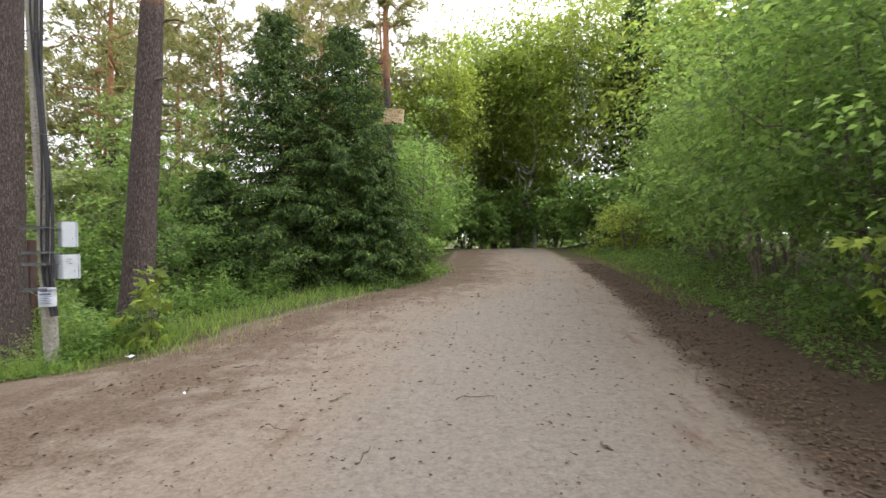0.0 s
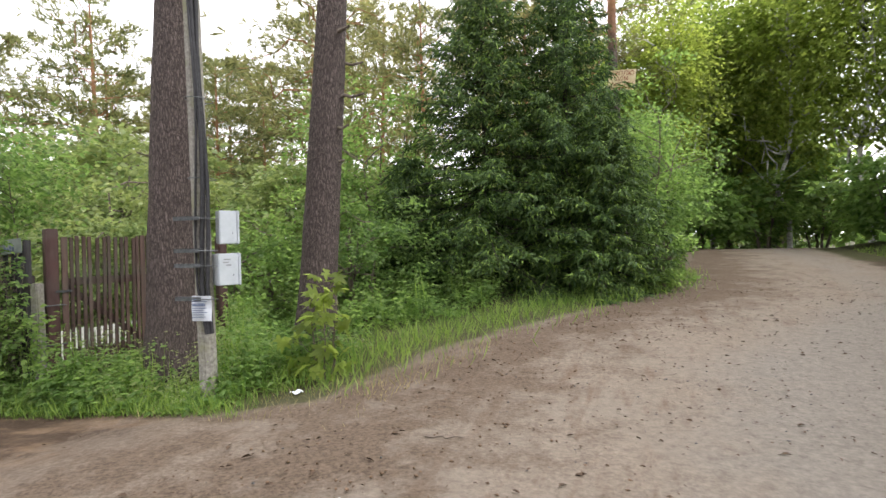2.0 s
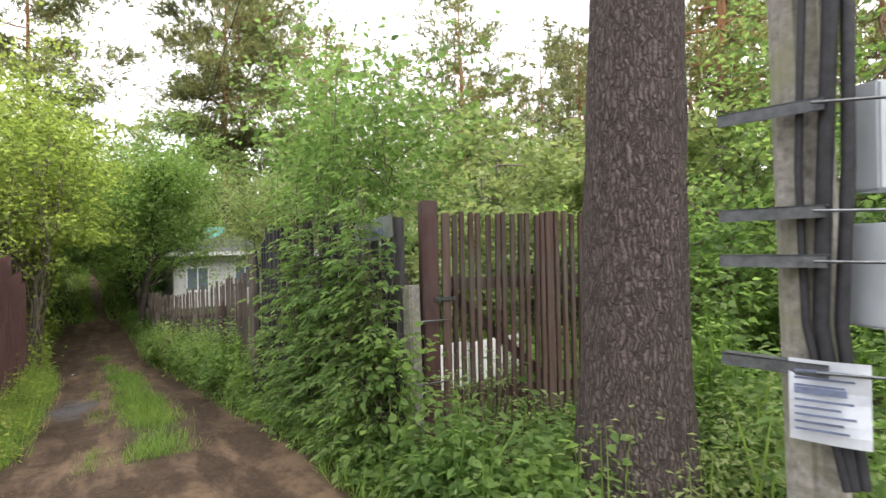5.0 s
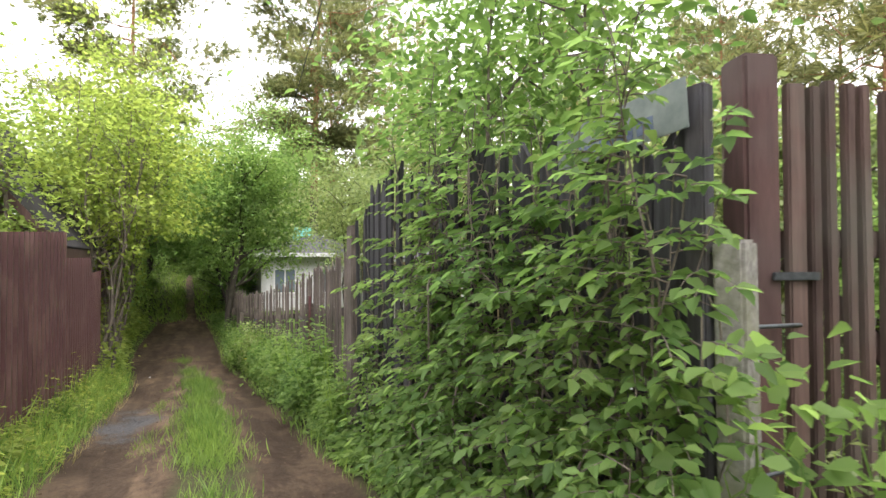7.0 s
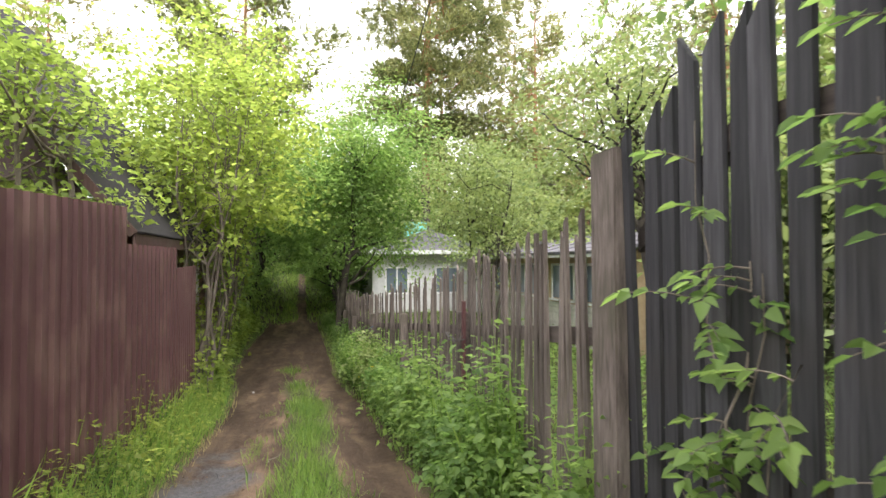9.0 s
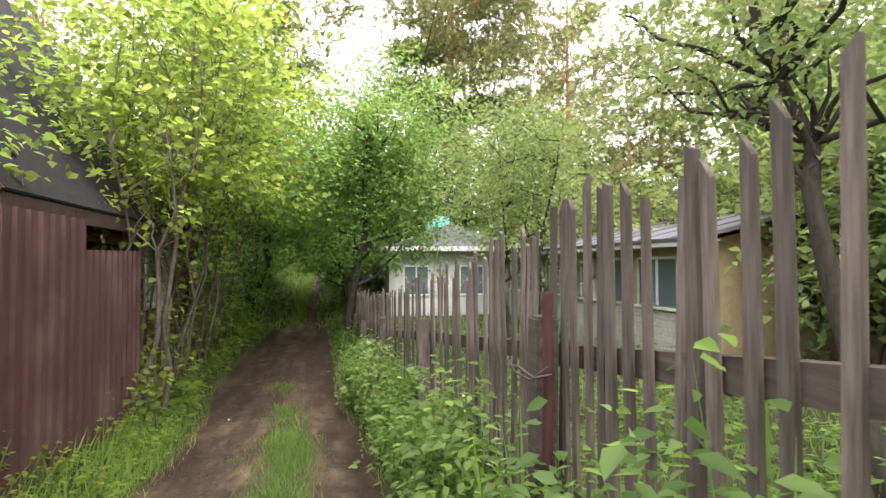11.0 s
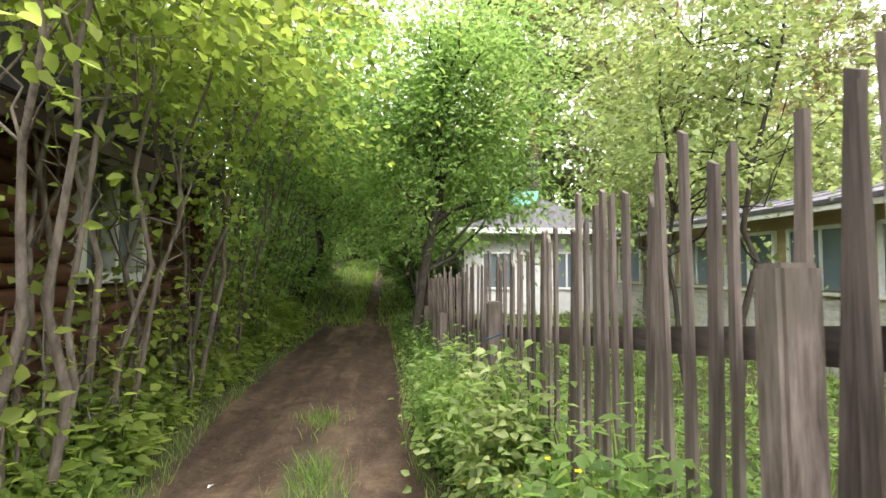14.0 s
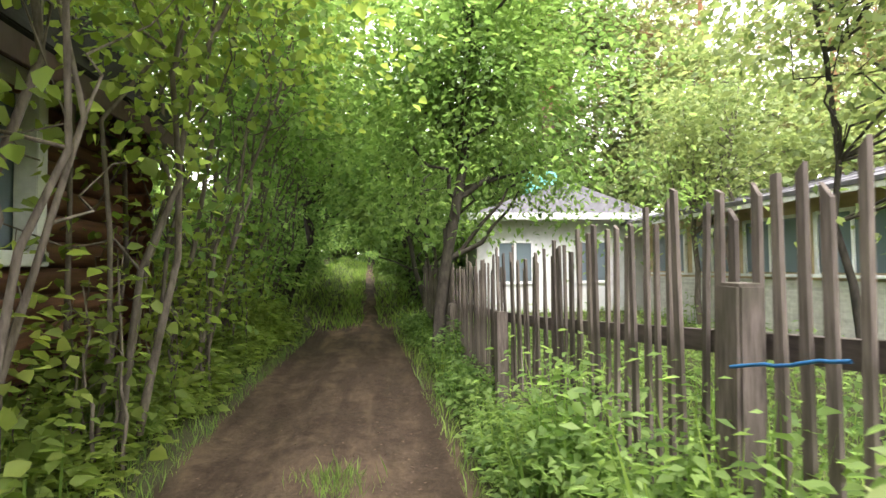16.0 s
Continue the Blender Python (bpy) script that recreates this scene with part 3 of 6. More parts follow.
def spruce(name, label, x, y, h, reach, seed, skirt=0.15, dens=1.0, group="", blade=0.135):
    """Tiers of drooping boughs with hanging sprays and pale new tips."""
    rng = np.random.default_rng(seed)
    t = thing(name, label, "spruce", x, y, gz(x, y) - 0.03, group)
    part("trunk", tubes("trunk", [(bent(rng, (0, 0, 0), (0, 0, h), 10, 0.004), 0.017 * h * np.linspace(1, 0.06, 10))], 9, 0.04, seed), BARK_DARK, t)
    boughs, bases, ways, lens = [], [], [], []
    z = skirt
    while z < h * 0.985:
        k = 1 - z / h
        ring = max(3, int((5 + 7 * k) * dens))
        for a in np.arange(ring) * 2 * np.pi / ring + rng.random() * 6.3:
            a += rng.normal() * 0.2
            L = reach * (k ** 0.78) * rng.uniform(0.68, 1.12) + 0.12
            rise = 0.42 - 0.75 * k + rng.normal() * 0.07
            s = np.linspace(0, 1, 7)
            out = L * s
            up = z + L * (rise * s - 0.30 * k * s * s + 0.16 * s ** 3)
            pts = np.stack([np.cos(a) * out, np.sin(a) * out, up], 1)
            boughs.append((pts, (0.006 + 0.008 * L) * np.linspace(1, 0.2, 7)))
            m = int((10 + 30 * L) * dens)
            q = rng.random(m) ** 0.75
            i = q * 6
            j = np.minimum(i.astype(int), 5)
            on = pts[j] + (pts[j + 1] - pts[j]) * (i - j)[:, None]
            sign = rng.choice([-1, 1], m)[:, None]
            fwd = np.array([np.cos(a), np.sin(a), 0])
            lat = np.array([-np.sin(a), np.cos(a), 0])
            w = fwd * rng.uniform(0.3, 1.0, (m, 1)) + lat * sign * rng.uniform(0.25, 1.0, (m, 1))
            w[:, 2] -= rng.uniform(0.1, 0.75, m)
            reachw = (0.1 + 0.26 * L * (1 - 0.55 * q)) * rng.uniform(0.5, 1.1, m)
            for e in (0.0, 0.3, 0.6, 0.9):
                bases.append(on + unit(w) * (reachw * e)[:, None])
                ways.append(w + rng.normal(size=w.shape) * 0.32)
                lens.append(blade * rng.uniform(0.6, 1.15, m))
        z += (0.13 + 0.16 * k) * (h / 7) ** 0.5 / dens ** 0.3
    part("branchwork", tubes("branchwork", boughs, 4, 0, seed), BARK_DARK, t)["kind"] = "stuff"
    b, w, L = np.concatenate(bases), np.concatenate(ways), np.concatenate(lens)
    c = part("crown", leaves("crown", b, w, leaf_normals(rng, len(b), 0.7), L, 0.26, 0.25, False, 0.3), NEEDLE_SPRUCE, t)
    c["kind"] = "stuff"
    return t


def pine(name, label, x, y, h, r, seed, lean=(0, 0), crown_from=0.55, reach=2.2, tufts=650, stubs=(), group="", fork=None, blade=0.36, sides=14, steps=16, limbs=26):
    """A tall bare trunk, dead stubs, crooked limbs and flat clouds of needles at the top."""
    rng = np.random.default_rng(seed)
    t = thing(name, label, "pine", x, y, gz(x, y) - 0.05, group)
    s = np.linspace(0, 1, steps)
    line = np.stack([lean[0] * s + 0.05 * np.sin(s * 7 + seed), lean[1] * s + 0.05 * np.cos(s * 5 + seed), h * s], 1)
    line -= line[0]
    rad = r * ((1 - s) * 0.86 + 0.1) + r * 0.35 * np.exp(-s * h / 0.35)
    part("trunk", tubes("trunk", [(line, rad)], sides, 0.02, seed), BARK_PINE, t)
    for i, (z, az, L) in enumerate(stubs):
        f = z / h
        c = np.array([np.interp(f, s, line[:, k]) for k in range(3)])
        d = np.array([np.cos(radians(az)), np.sin(radians(az)), rng.uniform(-0.1, 0.25)])
        part("dead_branch", tubes("dead_branch", [(bent(rng, c, c + d * L, 5, 0.06), 0.035 * np.linspace(1, 0.4, 5))], 6, 0.08, seed + i), BARK_GREY, t)
    arms, B, W = [], [], []
    for i in range(limbs):
        f = crown_from + (1 - crown_from) * ((i + rng.random()) / limbs)
        c = np.array([np.interp(f, s, line[:, k]) for k in range(3)])
        a = i * 2.4 + rng.normal() * 0.4
        k = (1 - f) / (1 - crown_from)
        L = reach * (0.35 + 0.75 * np.sin(np.pi * min(1, 0.12 + 0.88 * k))) * rng.uniform(0.6, 1.15)
        end = c + np.array([np.cos(a) * L, np.sin(a) * L, L * (0.38 - 0.55 * k) + rng.normal() * 0.12])
        pts = bent(rng, c, end, 7, 0.09)
        arms.append((pts, r * 0.24 * (0.4 + 0.6 * k) * np.linspace(1, 0.2, 7)))
        m = max(6, int(tufts / limbs))
        q = 0.35 + 0.65 * rng.random(m)
        j = np.minimum((q * 6).astype(int), 5)
        on = pts[j] + rng.normal(size=(m, 3)) * np.array([0.2, 0.2, 0.055]) * L * 0.8
        B.append(on)
        w = unit(on - c) + rng.normal(size=(m, 3)) * 0.4
        w[:, 2] += 0.35
        W.append(unit(w))
    if fork:
        for z, end, fr in fork:
            f = z / h
            c = np.array([np.interp(f, s, line[:, k]) for k in range(3)])
            pts = bent(rng, c, c + np.array(end), 8, 0.1)
            arms.append((pts, fr * np.linspace(1, 0.3, 8)))
    part("branchwork", tubes("branchwork", arms, 6, 0.03, seed), BARK_PINE, t)["kind"] = "stuff"
    b, w, L = conifer_needles(rng, np.concatenate(B), np.concatenate(W), 8, blade)
    c = part("crown", leaves("crown", b, w, leaf_normals(rng, len(b), 0.8), L, 0.15, 0.1, False, 0.1), NEEDLE_PINE, t)
    c["kind"] = "stuff"
    return t


def weeds(name, label, xs, ys, hs, mat, seed, per=12, size=0.07, reach=0.16, fine=True, width=0.6, stalks=True):
    """Leafy undergrowth: stalks at the given places with leaves set round them."""
    rng = np.random.default_rng(seed)
    xs, ys, hs = map(np.asarray, (xs, ys, hs))
    z = ground_z(xs, ys)
    n = len(xs)
    hs = hs * (0.75 + 0.45 * np.sin(xs * 2.1 + seed) * np.sin(ys * 2.7 + xs + seed) + 0.3 * np.sin(xs * 5.3 + ys * 4.1))
    hs = np.maximum(hs, 0.05)
    k = np.repeat(np.arange(n), per)
    f = rng.random(n * per) ** 0.7
    a = rng.random(n * per) * 6.283
    out = np.stack([np.cos(a), np.sin(a), np.zeros_like(a)], 1)
    leanx, leany = rng.normal(size=n) * 0.16, rng.normal(size=n) * 0.16
    p = np.stack([xs[k] + leanx[k] * hs[k] * f, ys[k] + leany[k] * hs[k] * f, z[k] + hs[k] * f], 1) + out * (reach * rng.random(n * per))[:, None]
    way = out + np.stack([0 * a, 0 * a, rng.uniform(-0.45, 0.35, len(a))], 1)
    me = leaves(name, p, way, leaf_normals(rng, len(a), 0.4), size * rng.uniform(0.55, 1.3, len(a)), width, fine=fine)
    ob = tagged(part(name, me, mat), label, "undergrowth", kind="stuff")
    if stalks:
        b = np.stack([xs, ys, z - 0.02], 1)
        w = np.stack([leanx, leany, np.ones(n)], 1)
        st = part("stalks", leaves("stalks", b, w, rand_dirs(rng, n, 0.1), hs * 1.0, 0.022, 0, False, 0.0), GRASS, ob)
        st["kind"] = "stuff"
    return ob


def grass(name, label, xs, ys, hs, mat, seed, width=0.05):
    rng = np.random.default_rng(seed)
    xs, ys, hs = map(np.asarray, (xs, ys, hs))
    n = len(xs)
    b = np.stack([xs, ys, ground_z(xs, ys) - 0.01], 1)
    w = rng.normal(size=(n, 3)) * 0.33
    w[:, 2] = 1
    me = leaves(name, b, w, rand_dirs(rng, n, 0.1), hs * rng.uniform(0.5, 1.2, n), width, 0.0, False, 0.25)
    return tagged(part(name, me, mat), label, "grass", kind="stuff")


def band(rng, n, xs, lo, hi):
    """Random places between two lines lo(x) and hi(x)."""
    x = rng.uniform(xs[0], xs[1], n)
    a, b = lo(x), hi(x)
    return x, a + (b - a) * rng.random(n)


lane_l = lambda x: np.interp(x, LEFT_X, LEFT_Y)
lane_r = lambda x: np.interp(x, RIGHT_X, RIGHT_Y)
road_l = lambda y: np.interp(y, [p[0] for p in ROAD_L], [p[1] for p in ROAD_L])
road_r = lambda y: np.interp(y, [p[0] for p in ROAD_R], [p[1] for p in ROAD_R])
FENCE_X, FENCE_Y = (-60, -28, -22.9, -19.8, -16.9, -14.1, -11.4, -7.8), (4.9, 6.0, 6.1, 6.21, 6.35, 6.4, 6.33, 6.57)
fence_y = lambda x: np.interp(x, FENCE_X, FENCE_Y)

# ---- road junction: trees ----
pine("pine", "tall mature pine with grey-brown plated bark beside the pole", -6.23, 7.12, 17, 0.33, 3, (0.5, 0.2), 0.6, 2.6, 500,
     ((4.2, 160, 0.25),), "two old pines by the lane", sides=28, steps=60)
pine("pine", "tall pine with dead branch stubs and orange bark higher up", -4.95, 8.2, 16, 0.27, 5, (0.75, 0.3), 0.62, 2.4, 500,
     ((3.0, -10, 0.4), (3.45, 0, 0.55), (3.9, 20, 0.45), (4.3, -30, 0.5), (3.7, -80, 0.12), (4.6, -70, 0.15), (5.2, 10, 0.5), (3.3, -95, 0.1), (2.6, 5, 0.3)),
     "two old pines by the lane", sides=26, steps=60)
spruce("spruce", "dense dark green spruce with drooping boughs at the roadside", -4.3, 13.9, 7.4, 2.9, 11)
spruce("spruce", "dense dark green spruce with drooping boughs at the roadside", -2.6, 14.5, 7.2, 2.7, 12)
spruce("spruce", "young spruce with pale new tips at the road edge", -1.7, 13.6, 3.6, 1.6, 13)
spruce("spruce", "young spruce with pale new tips at the road edge", -5.9, 13.2, 3.2, 1.5, 14)
SIGN_PINE = pine("pine", "slender pine trunk carrying a hand-painted board", -1.43, 15.95, 15, 0.17, 21, (-0.25, 0), 0.5, 1.6, 350,
     ((6.2, 175, 1.3), (6.6, 160, 0.9), (5.6, 200, 0.5)))
FORKED = pine("pine", "pine with a forked orange trunk behind the garden", -11.9, 18.2, 13, 0.24, 31, (0.3, 0.3), 0.42, 3.0, 1100,
     ((3.0, 190, 1.0), (3.4, 170, 1.3)), fork=((4.6, (1.9, 0.6, 2.2), 0.12), (4.4, (-1.6, 0.5, 2.6), 0.1)))

far_pine = pine("pine", "distant pine with a high open crown", -17, 30, 15, 0.22, 41, (0.4, 0), 0.3, 3.0, 1300, limbs=30, blade=0.42, group="pines beyond the gardens", sides=8)
far_pine2 = pine("pine", "distant pine with a high open crown", -26, 20, 16, 0.24, 42, (-0.3, 0.2), 0.28, 3.2, 1500, limbs=32, blade=0.42, group="pines beyond the gardens", sides=8)
for i, (x, y, k) in enumerate([(-22, 33, 1.1), (-30, 16.5, 0.62), (-33, 21, 0.75), (-14, 27, 0.9), (-20, 25, 0.8), (-8, 31, 1.0), (-29, 27, 0.8), (-11, 36, 1.1), (-38, 15, 0.7), (-43, 20, 0.8), (-36, 28, 0.95),
                           (-17.5, 38, 1.1), (-9.5, 23, 0.8), (-14.5, 21.5, 0.75), (-18, 19.5, 0.7), (-24, 24, 0.8), (-26, 31, 1.0), (-41, 6.5, 0.62), (-45, -1, 0.7), (-3.2, 29, 0.95), (-5.5, 24, 0.85), (-37.1, -6.7, 0.9), (-39.5, -9.5, 0.8),
                           (-36, 16.5, 1.0), (-31.5, 18.5, 0.9), (-39.5, 12.5, 1.0), (-28, 22.5, 0.85), (-42, 17.5, 1.05), (-24.5, 27, 0.9)]):
    q = copy_thing((far_pine, far_pine2)[i % 2], pose(x, y, gz(x, y) - 0.05, 0, 0, i * 77))
    q.scale = (k, k, k)
pine("pine", "tall pine with broad tiered crown above the gardens", -34.3, 10.2, 17.5, 0.3, 51, (0, 0.3), 0.42, 4.6, 9000, sides=10, blade=0.34, limbs=34)
pine("pine", "tall pine with thin tiered crown beyond the hedge", -33.5, 2.0, 16, 0.24, 52, (0, 0), 0.45, 3.9, 4600, sides=10, blade=0.36)

# right-hand roadside thicket
hedge_a = broadleaf("hazel_bush", "tall yellow-green hazel bush overhanging the road verge", "bush", 6.3, 6.6, 6.8, (2.3, 2.6, 3.5), LEAF_MID, n=18000, size=0.115, stems=6, clumps=210, low=0.02, seed=61, spread=0.3, group="roadside thicket")
hedge_b = broadleaf("hazel_bush", "tall yellow-green hazel bush overhanging the road verge", "bush", 7.0, 10.6, 7.6, (2.5, 2.6, 3.9), LEAF_FRESH, n=17000, size=0.12, stems=6, clumps=210, low=0.02, seed=62, spread=0.32, group="roadside thicket")
for i, (x, y, k) in enumerate([(5.9, 2.6, 0.95), (8.0, 14.6, 0.95), (9.6, 8.0, 1.15), (9.0, 3.6, 1.1), (8.9, 18.4, 0.75), (10.5, 13, 1.2)]):
    q = copy_thing((hedge_b, hedge_a)[i % 2], pose(x, y, gz(x, y) - 0.03, 0, 0, 50 + i * 100))
    q.scale = (k, k, k)
broadleaf("maple_sapling", "young maple with large bright leaves at the thicket edge", "sapling", 4.35, 4.3, 1.9, (0.5, 0.55, 0.8), LEAF_YELLOW, n=170, size=0.13, stems=2, clumps=24, low=0.2, seed=63, trunk=0.015, fine=False, width=0.62, limbs=10, lobed=True)
broadleaf("bush", "low rounded bush at the road crest", "bush", 7.3, 20.5, 2.1, (1.3, 1.3, 1.05), LEAF_YELLOW, n=4500, size=0.11, stems=4, clumps=50, low=0.02, seed=64)
# left of the road
broadleaf("bush", "fresh green deciduous bush beside the spruce", "bush", -0.9, 17.6, 5.0, (1.7, 1.9, 2.5), LEAF_FRESH, n=9000, size=0.115, clumps=100, low=0.02, seed=65)
broadleaf("bush", "fresh green deciduous bush by the road bend", "bush", -1.2, 21.5, 5.6, (1.9, 2.0, 2.8), LEAF_FRESH, n=8000, size=0.125, clumps=100, low=0.02, seed=66)
broadleaf("bush", "bright green deciduous tree behind the old pine", "tree", -7.4, 14.2, 5.6, (2.2, 2.0, 2.8), LEAF_FRESH, n=10000, size=0.12, clumps=110, low=0.02, seed=67)
broadleaf("bush", "leafy green thicket beside the spruce", "bush", -6.2, 11.2, 2.6, (1.5, 1.4, 1.35), LEAF_MID, n=6500, size=0.1, clumps=70, low=0.0, seed=68)
broadleaf("bush", "leafy green thicket behind the pole", "bush", -8.2, 10.6, 2.4, (1.7, 1.4, 1.2), LEAF_FRESH, n=6500, size=0.1, clumps=70, low=0.0, seed=69)
broadleaf("bush", "low bush at the foot of the spruce", "bush", -0.6, 14.5, 1.4, (0.8, 0.9, 0.75), LEAF_FRESH, n=3500, size=0.085, clumps=40, low=0.0, seed=70)
# woods at the road's end
birch = broadleaf("birch", "tall birch with white trunk and hanging leaves", "birch", 8.3, 31, 16, (2.8, 2.8, 6.3), LEAF_YELLOW, BARK_BIRCH, 12000, 0.24, 1, 170, 0.22, seed=71, trunk=0.17, group="woods at the road's end", hang=-0.35)
wood = broadleaf("tree", "tall light green tree at the road's end", "tree", 3.4, 37, 15, (3.4, 3.4, 7.0), LEAF_YELLOW, BARK_GREY, 8500, 0.38, 1, 200, 0.04, seed=72, trunk=0.18, group="woods at the road's end", hang=-0.5)
dark = spruce("spruce", "tall dark forest spruce at the road's end", 11.2, 30, 15, 3.2, 73, 0.6, 0.45, "woods at the road's end", 0.4)
for i, (src, x, y, k) in enumerate([(wood, -0.5, 36, 0.95), (birch, 5.8, 34, 1.05), (birch, 2.4, 35.5, 1.0), (birch, -0.2, 29.5, 0.8), (wood, 6.5, 40, 1.1), (birch, 12, 34, 1.1), (dark, 6.6, 44, 1.0), (wood, -4, 33, 0.85), (wood, 12.5, 25, 0.9),
                                     (birch, 1.5, 46, 1.1), (wood, -9, 40, 0.9), (dark, -5, 40, 1.0), (wood, 13, 18, 0.9), (dark, 14.5, 30, 1.0)]):
    q = copy_thing(src, pose(x, y, gz(x, y) - 0.05, 0, 0, i * 61))
    q.scale = (k, k, k)
under = broadleaf("bush", "green undergrowth bush in the woods", "bush", 1.2, 31, 4.2, (2.4, 2.0, 2.1), LEAF_FRESH, n=3400, size=0.31, clumps=80, low=0.0, seed=74, group="undergrowth at the road's end")
for i, (x, y, k) in enumerate([(-1.8, 28, 0.9), (4.5, 33.5, 0.9), (8.0, 27, 0.9), (9.5, 23.5, 0.9), (-3.5, 24.5, 0.9), (7.5, 36, 1.2), (-7, 20, 0.8), (-10, 16, 0.7), (-5, 30, 1.2), (-12.5, 24, 1.0)]):
    q = copy_thing(under, pose(x, y, gz(x, y) - 0.03, 0, 0, i * 83))
    q.scale = (k, k, k)

# ---- gardens behind the fence ----
gar = broadleaf("garden_tree", "light green garden tree behind the fence", "tree", -13.5, 12.5, 4.6, (1.9, 1.9, 1.9), LEAF_PALE, n=4700, size=0.19, stems=2, clumps=100, low=0.08, seed=81, trunk=0.07, group="garden trees")
for i, (x, y, k) in enumerate([(-18.5, 14.5, 1.05), (-15.5, 17.5, 1.1), (-22, 18.5, 1.1), (-11, 13.2, 0.8), (-28, 15, 1.1), (-27, 20, 1.2), (-10.2, 17, 1.0), (-13.5, 21, 1.2), (-8.9, 13.4, 0.8), (-19, 20, 1.2), (-24, 14.6, 1.0), (-12.2, 10.4, 0.62), (-19.5, 14.2, 1.05), (-16.8, 15.4, 1.45), (-23, 18, 1.7), (-28, 22, 1.8), (-21, 22, 1.6), (-33, 17, 1.6), (-40, 13.5, 2.0), (-37, 17, 2.0), (-43, 9.5, 2.0)]):
    q = copy_thing(gar, pose(x, y, gz(x, y), 0, 0, i * 71))
    q.scale = (k, k, k)
broadleaf("apple_tree", "old apple tree with dark crooked branches behind the pickets", "apple tree", -14.7, 9.0, 5.0, (1.8, 1.4, 1.3), LEAF_PALE, BARK_DARK, 7000, 0.08, 1, 130, 0.46, (-0.9, 0), 82, 0.085, spread=0.26, limbs=36, hollow=0.3)
broadleaf("apple_tree", "old apple tree with dark crooked branches behind the pickets", "apple tree", -21.5, 8.9, 5.9, (2.0, 1.9, 1.9), LEAF_PALE, BARK_DARK, 11000, 0.085, 2, 190, 0.38, seed=87, trunk=0.042, spread=0.3, limbs=30, hollow=0.15)
broadleaf("garden_tree", "pale green garden tree rising beyond the apple tree", "tree", -28.2, 11.6, 6.4, (1.9, 1.8, 2.3), LEAF_PALE, BARK_GREY, 8000, 0.12, 2, 150, 0.34, seed=84, trunk=0.07, spread=0.3, limbs=24, hollow=0.15, group="garden trees")

# ---- lane trees ----
haz = []
for i, (x, y, h, m, rad, count, size, low) in enumerate([
        (-20.3, 2.85, 7.5, LEAF_YELLOW, (2.3, 1.9, 3.2), 9000, 0.1, 0.3),
        (-22.3, 2.7, 7.6, LEAF_YELLOW, (2.2, 2.0, 3.3), 8500, 0.1, 0.25),
        (-24.3, 2.5, 7.4, LEAF_FRESH, (2.1, 1.9, 3.4), 6200, 0.105, 0.12),
        (-26.4, 2.2, 7.4, LEAF_FRESH, (2.0, 1.9, 3.4), 6200, 0.12, 0.04),
        (-28.6, 2.0, 7.0, LEAF_FRESH, (1.9, 1.6, 3.1), 5600, 0.125, 0.04)]):
    haz.append(broadleaf("hazel_bush", "many-stemmed hazel with yellow-green leaves arching over the lane", "hazel", x, y, h, rad, m, n=count, size=size, stems=9, clumps=190, low=low,
                         lean=(0, 0.4 if i < 2 else 0.95), seed=90 + i, trim=(0.9, 2.9), trunk=0.028, fine=i < 3, width=0.82, group="hazels along the lane", hollow=0.35, limbs=60))
broadleaf("hazel_bush", "young hazel with broad bright leaves beside the metal fence", "hazel", -19.2, 3.0, 5.2, (1.5, 1.25, 1.7), LEAF_YELLOW, n=1500, size=0.105, stems=6, clumps=60, low=0.42, lean=(0.3, 0.3), seed=96, trim=(0.9, 2.6), trunk=0.03, fine=True, width=0.85, group="hazels along the lane", hollow=0.3, limbs=36)
for i, (x, y, k) in enumerate([(-31, 1.9, 1.0), (-34, 1.4, 1.05), (-38, 0.9, 1.1), (-24.5, 0.2, 1.0), (-28, -0.4, 1.1), (-43, 0.2, 1.2)]):
    q = copy_thing(haz[3 + i % 2], pose(x, y, gz(x, y), 0, 0, -15 + i * 9))
    q.scale = (k, k, k)
broadleaf("rowan_tree", "leaning rowan with dark trunk and feathery leaves over the lane", "rowan", -26.3, 5.72, 8.4, (2.4, 2.6, 3.4), LEAF_FRESH, BARK_DARK, 28000, 0.125, 1, 360, 0.26, (-0.1, 0.85), 101, 0.13, False, 0.5, hang=-0.2, limbs=30, hollow=0.12)
row2 = broadleaf("tree", "green tree arching over the lane", "tree", -32, 6.3, 6.6, (2.0, 2.0, 2.7), LEAF_FRESH, BARK_DARK, 7000, 0.18, 3, 110, 0.05, (0, -0.7), 102, 0.08, group="trees along the lane")
for i, (x, y, k) in enumerate([(-36, 6.3, 1.0), (-41, 6.2, 1.1), (-55, 4.6, 1.3), (-56, -1.5, 1.4), (-64, 4, 1.5), (-63, -2, 1.5), (-37.5, 10, 1.1), (-39, 1.0, 1.0), (-44, 1.2, 1.1), (-70, 1, 1.6), (-72, 5, 1.6)]):
    q = copy_thing(row2, pose(x, y, gz(x, y), 0, 0, i * 5))
    q.scale = (k, k, k)
spray_shrub("shrub", "dense broad-leaved shrub growing against the dark plank fence", -8.8, 6.3, 0.9, 0.16, 2.35, 46, LEAF_FRESH, 103, 0.33, 0.07)
spray_shrub("shrub", "dense dark green shrub at the end of the plank fence", -8.26, 6.3, 0.3, 0.13, 2.3, 22, LEAF_MID, 137, 0.3, 0.07)
spray_shrub("shrub", "leafy shoots spreading along the dark planks", -10.2, 6.22, 0.75, 0.1, 2.9, 13, LEAF_FRESH, 138, 0.32, 0.07)
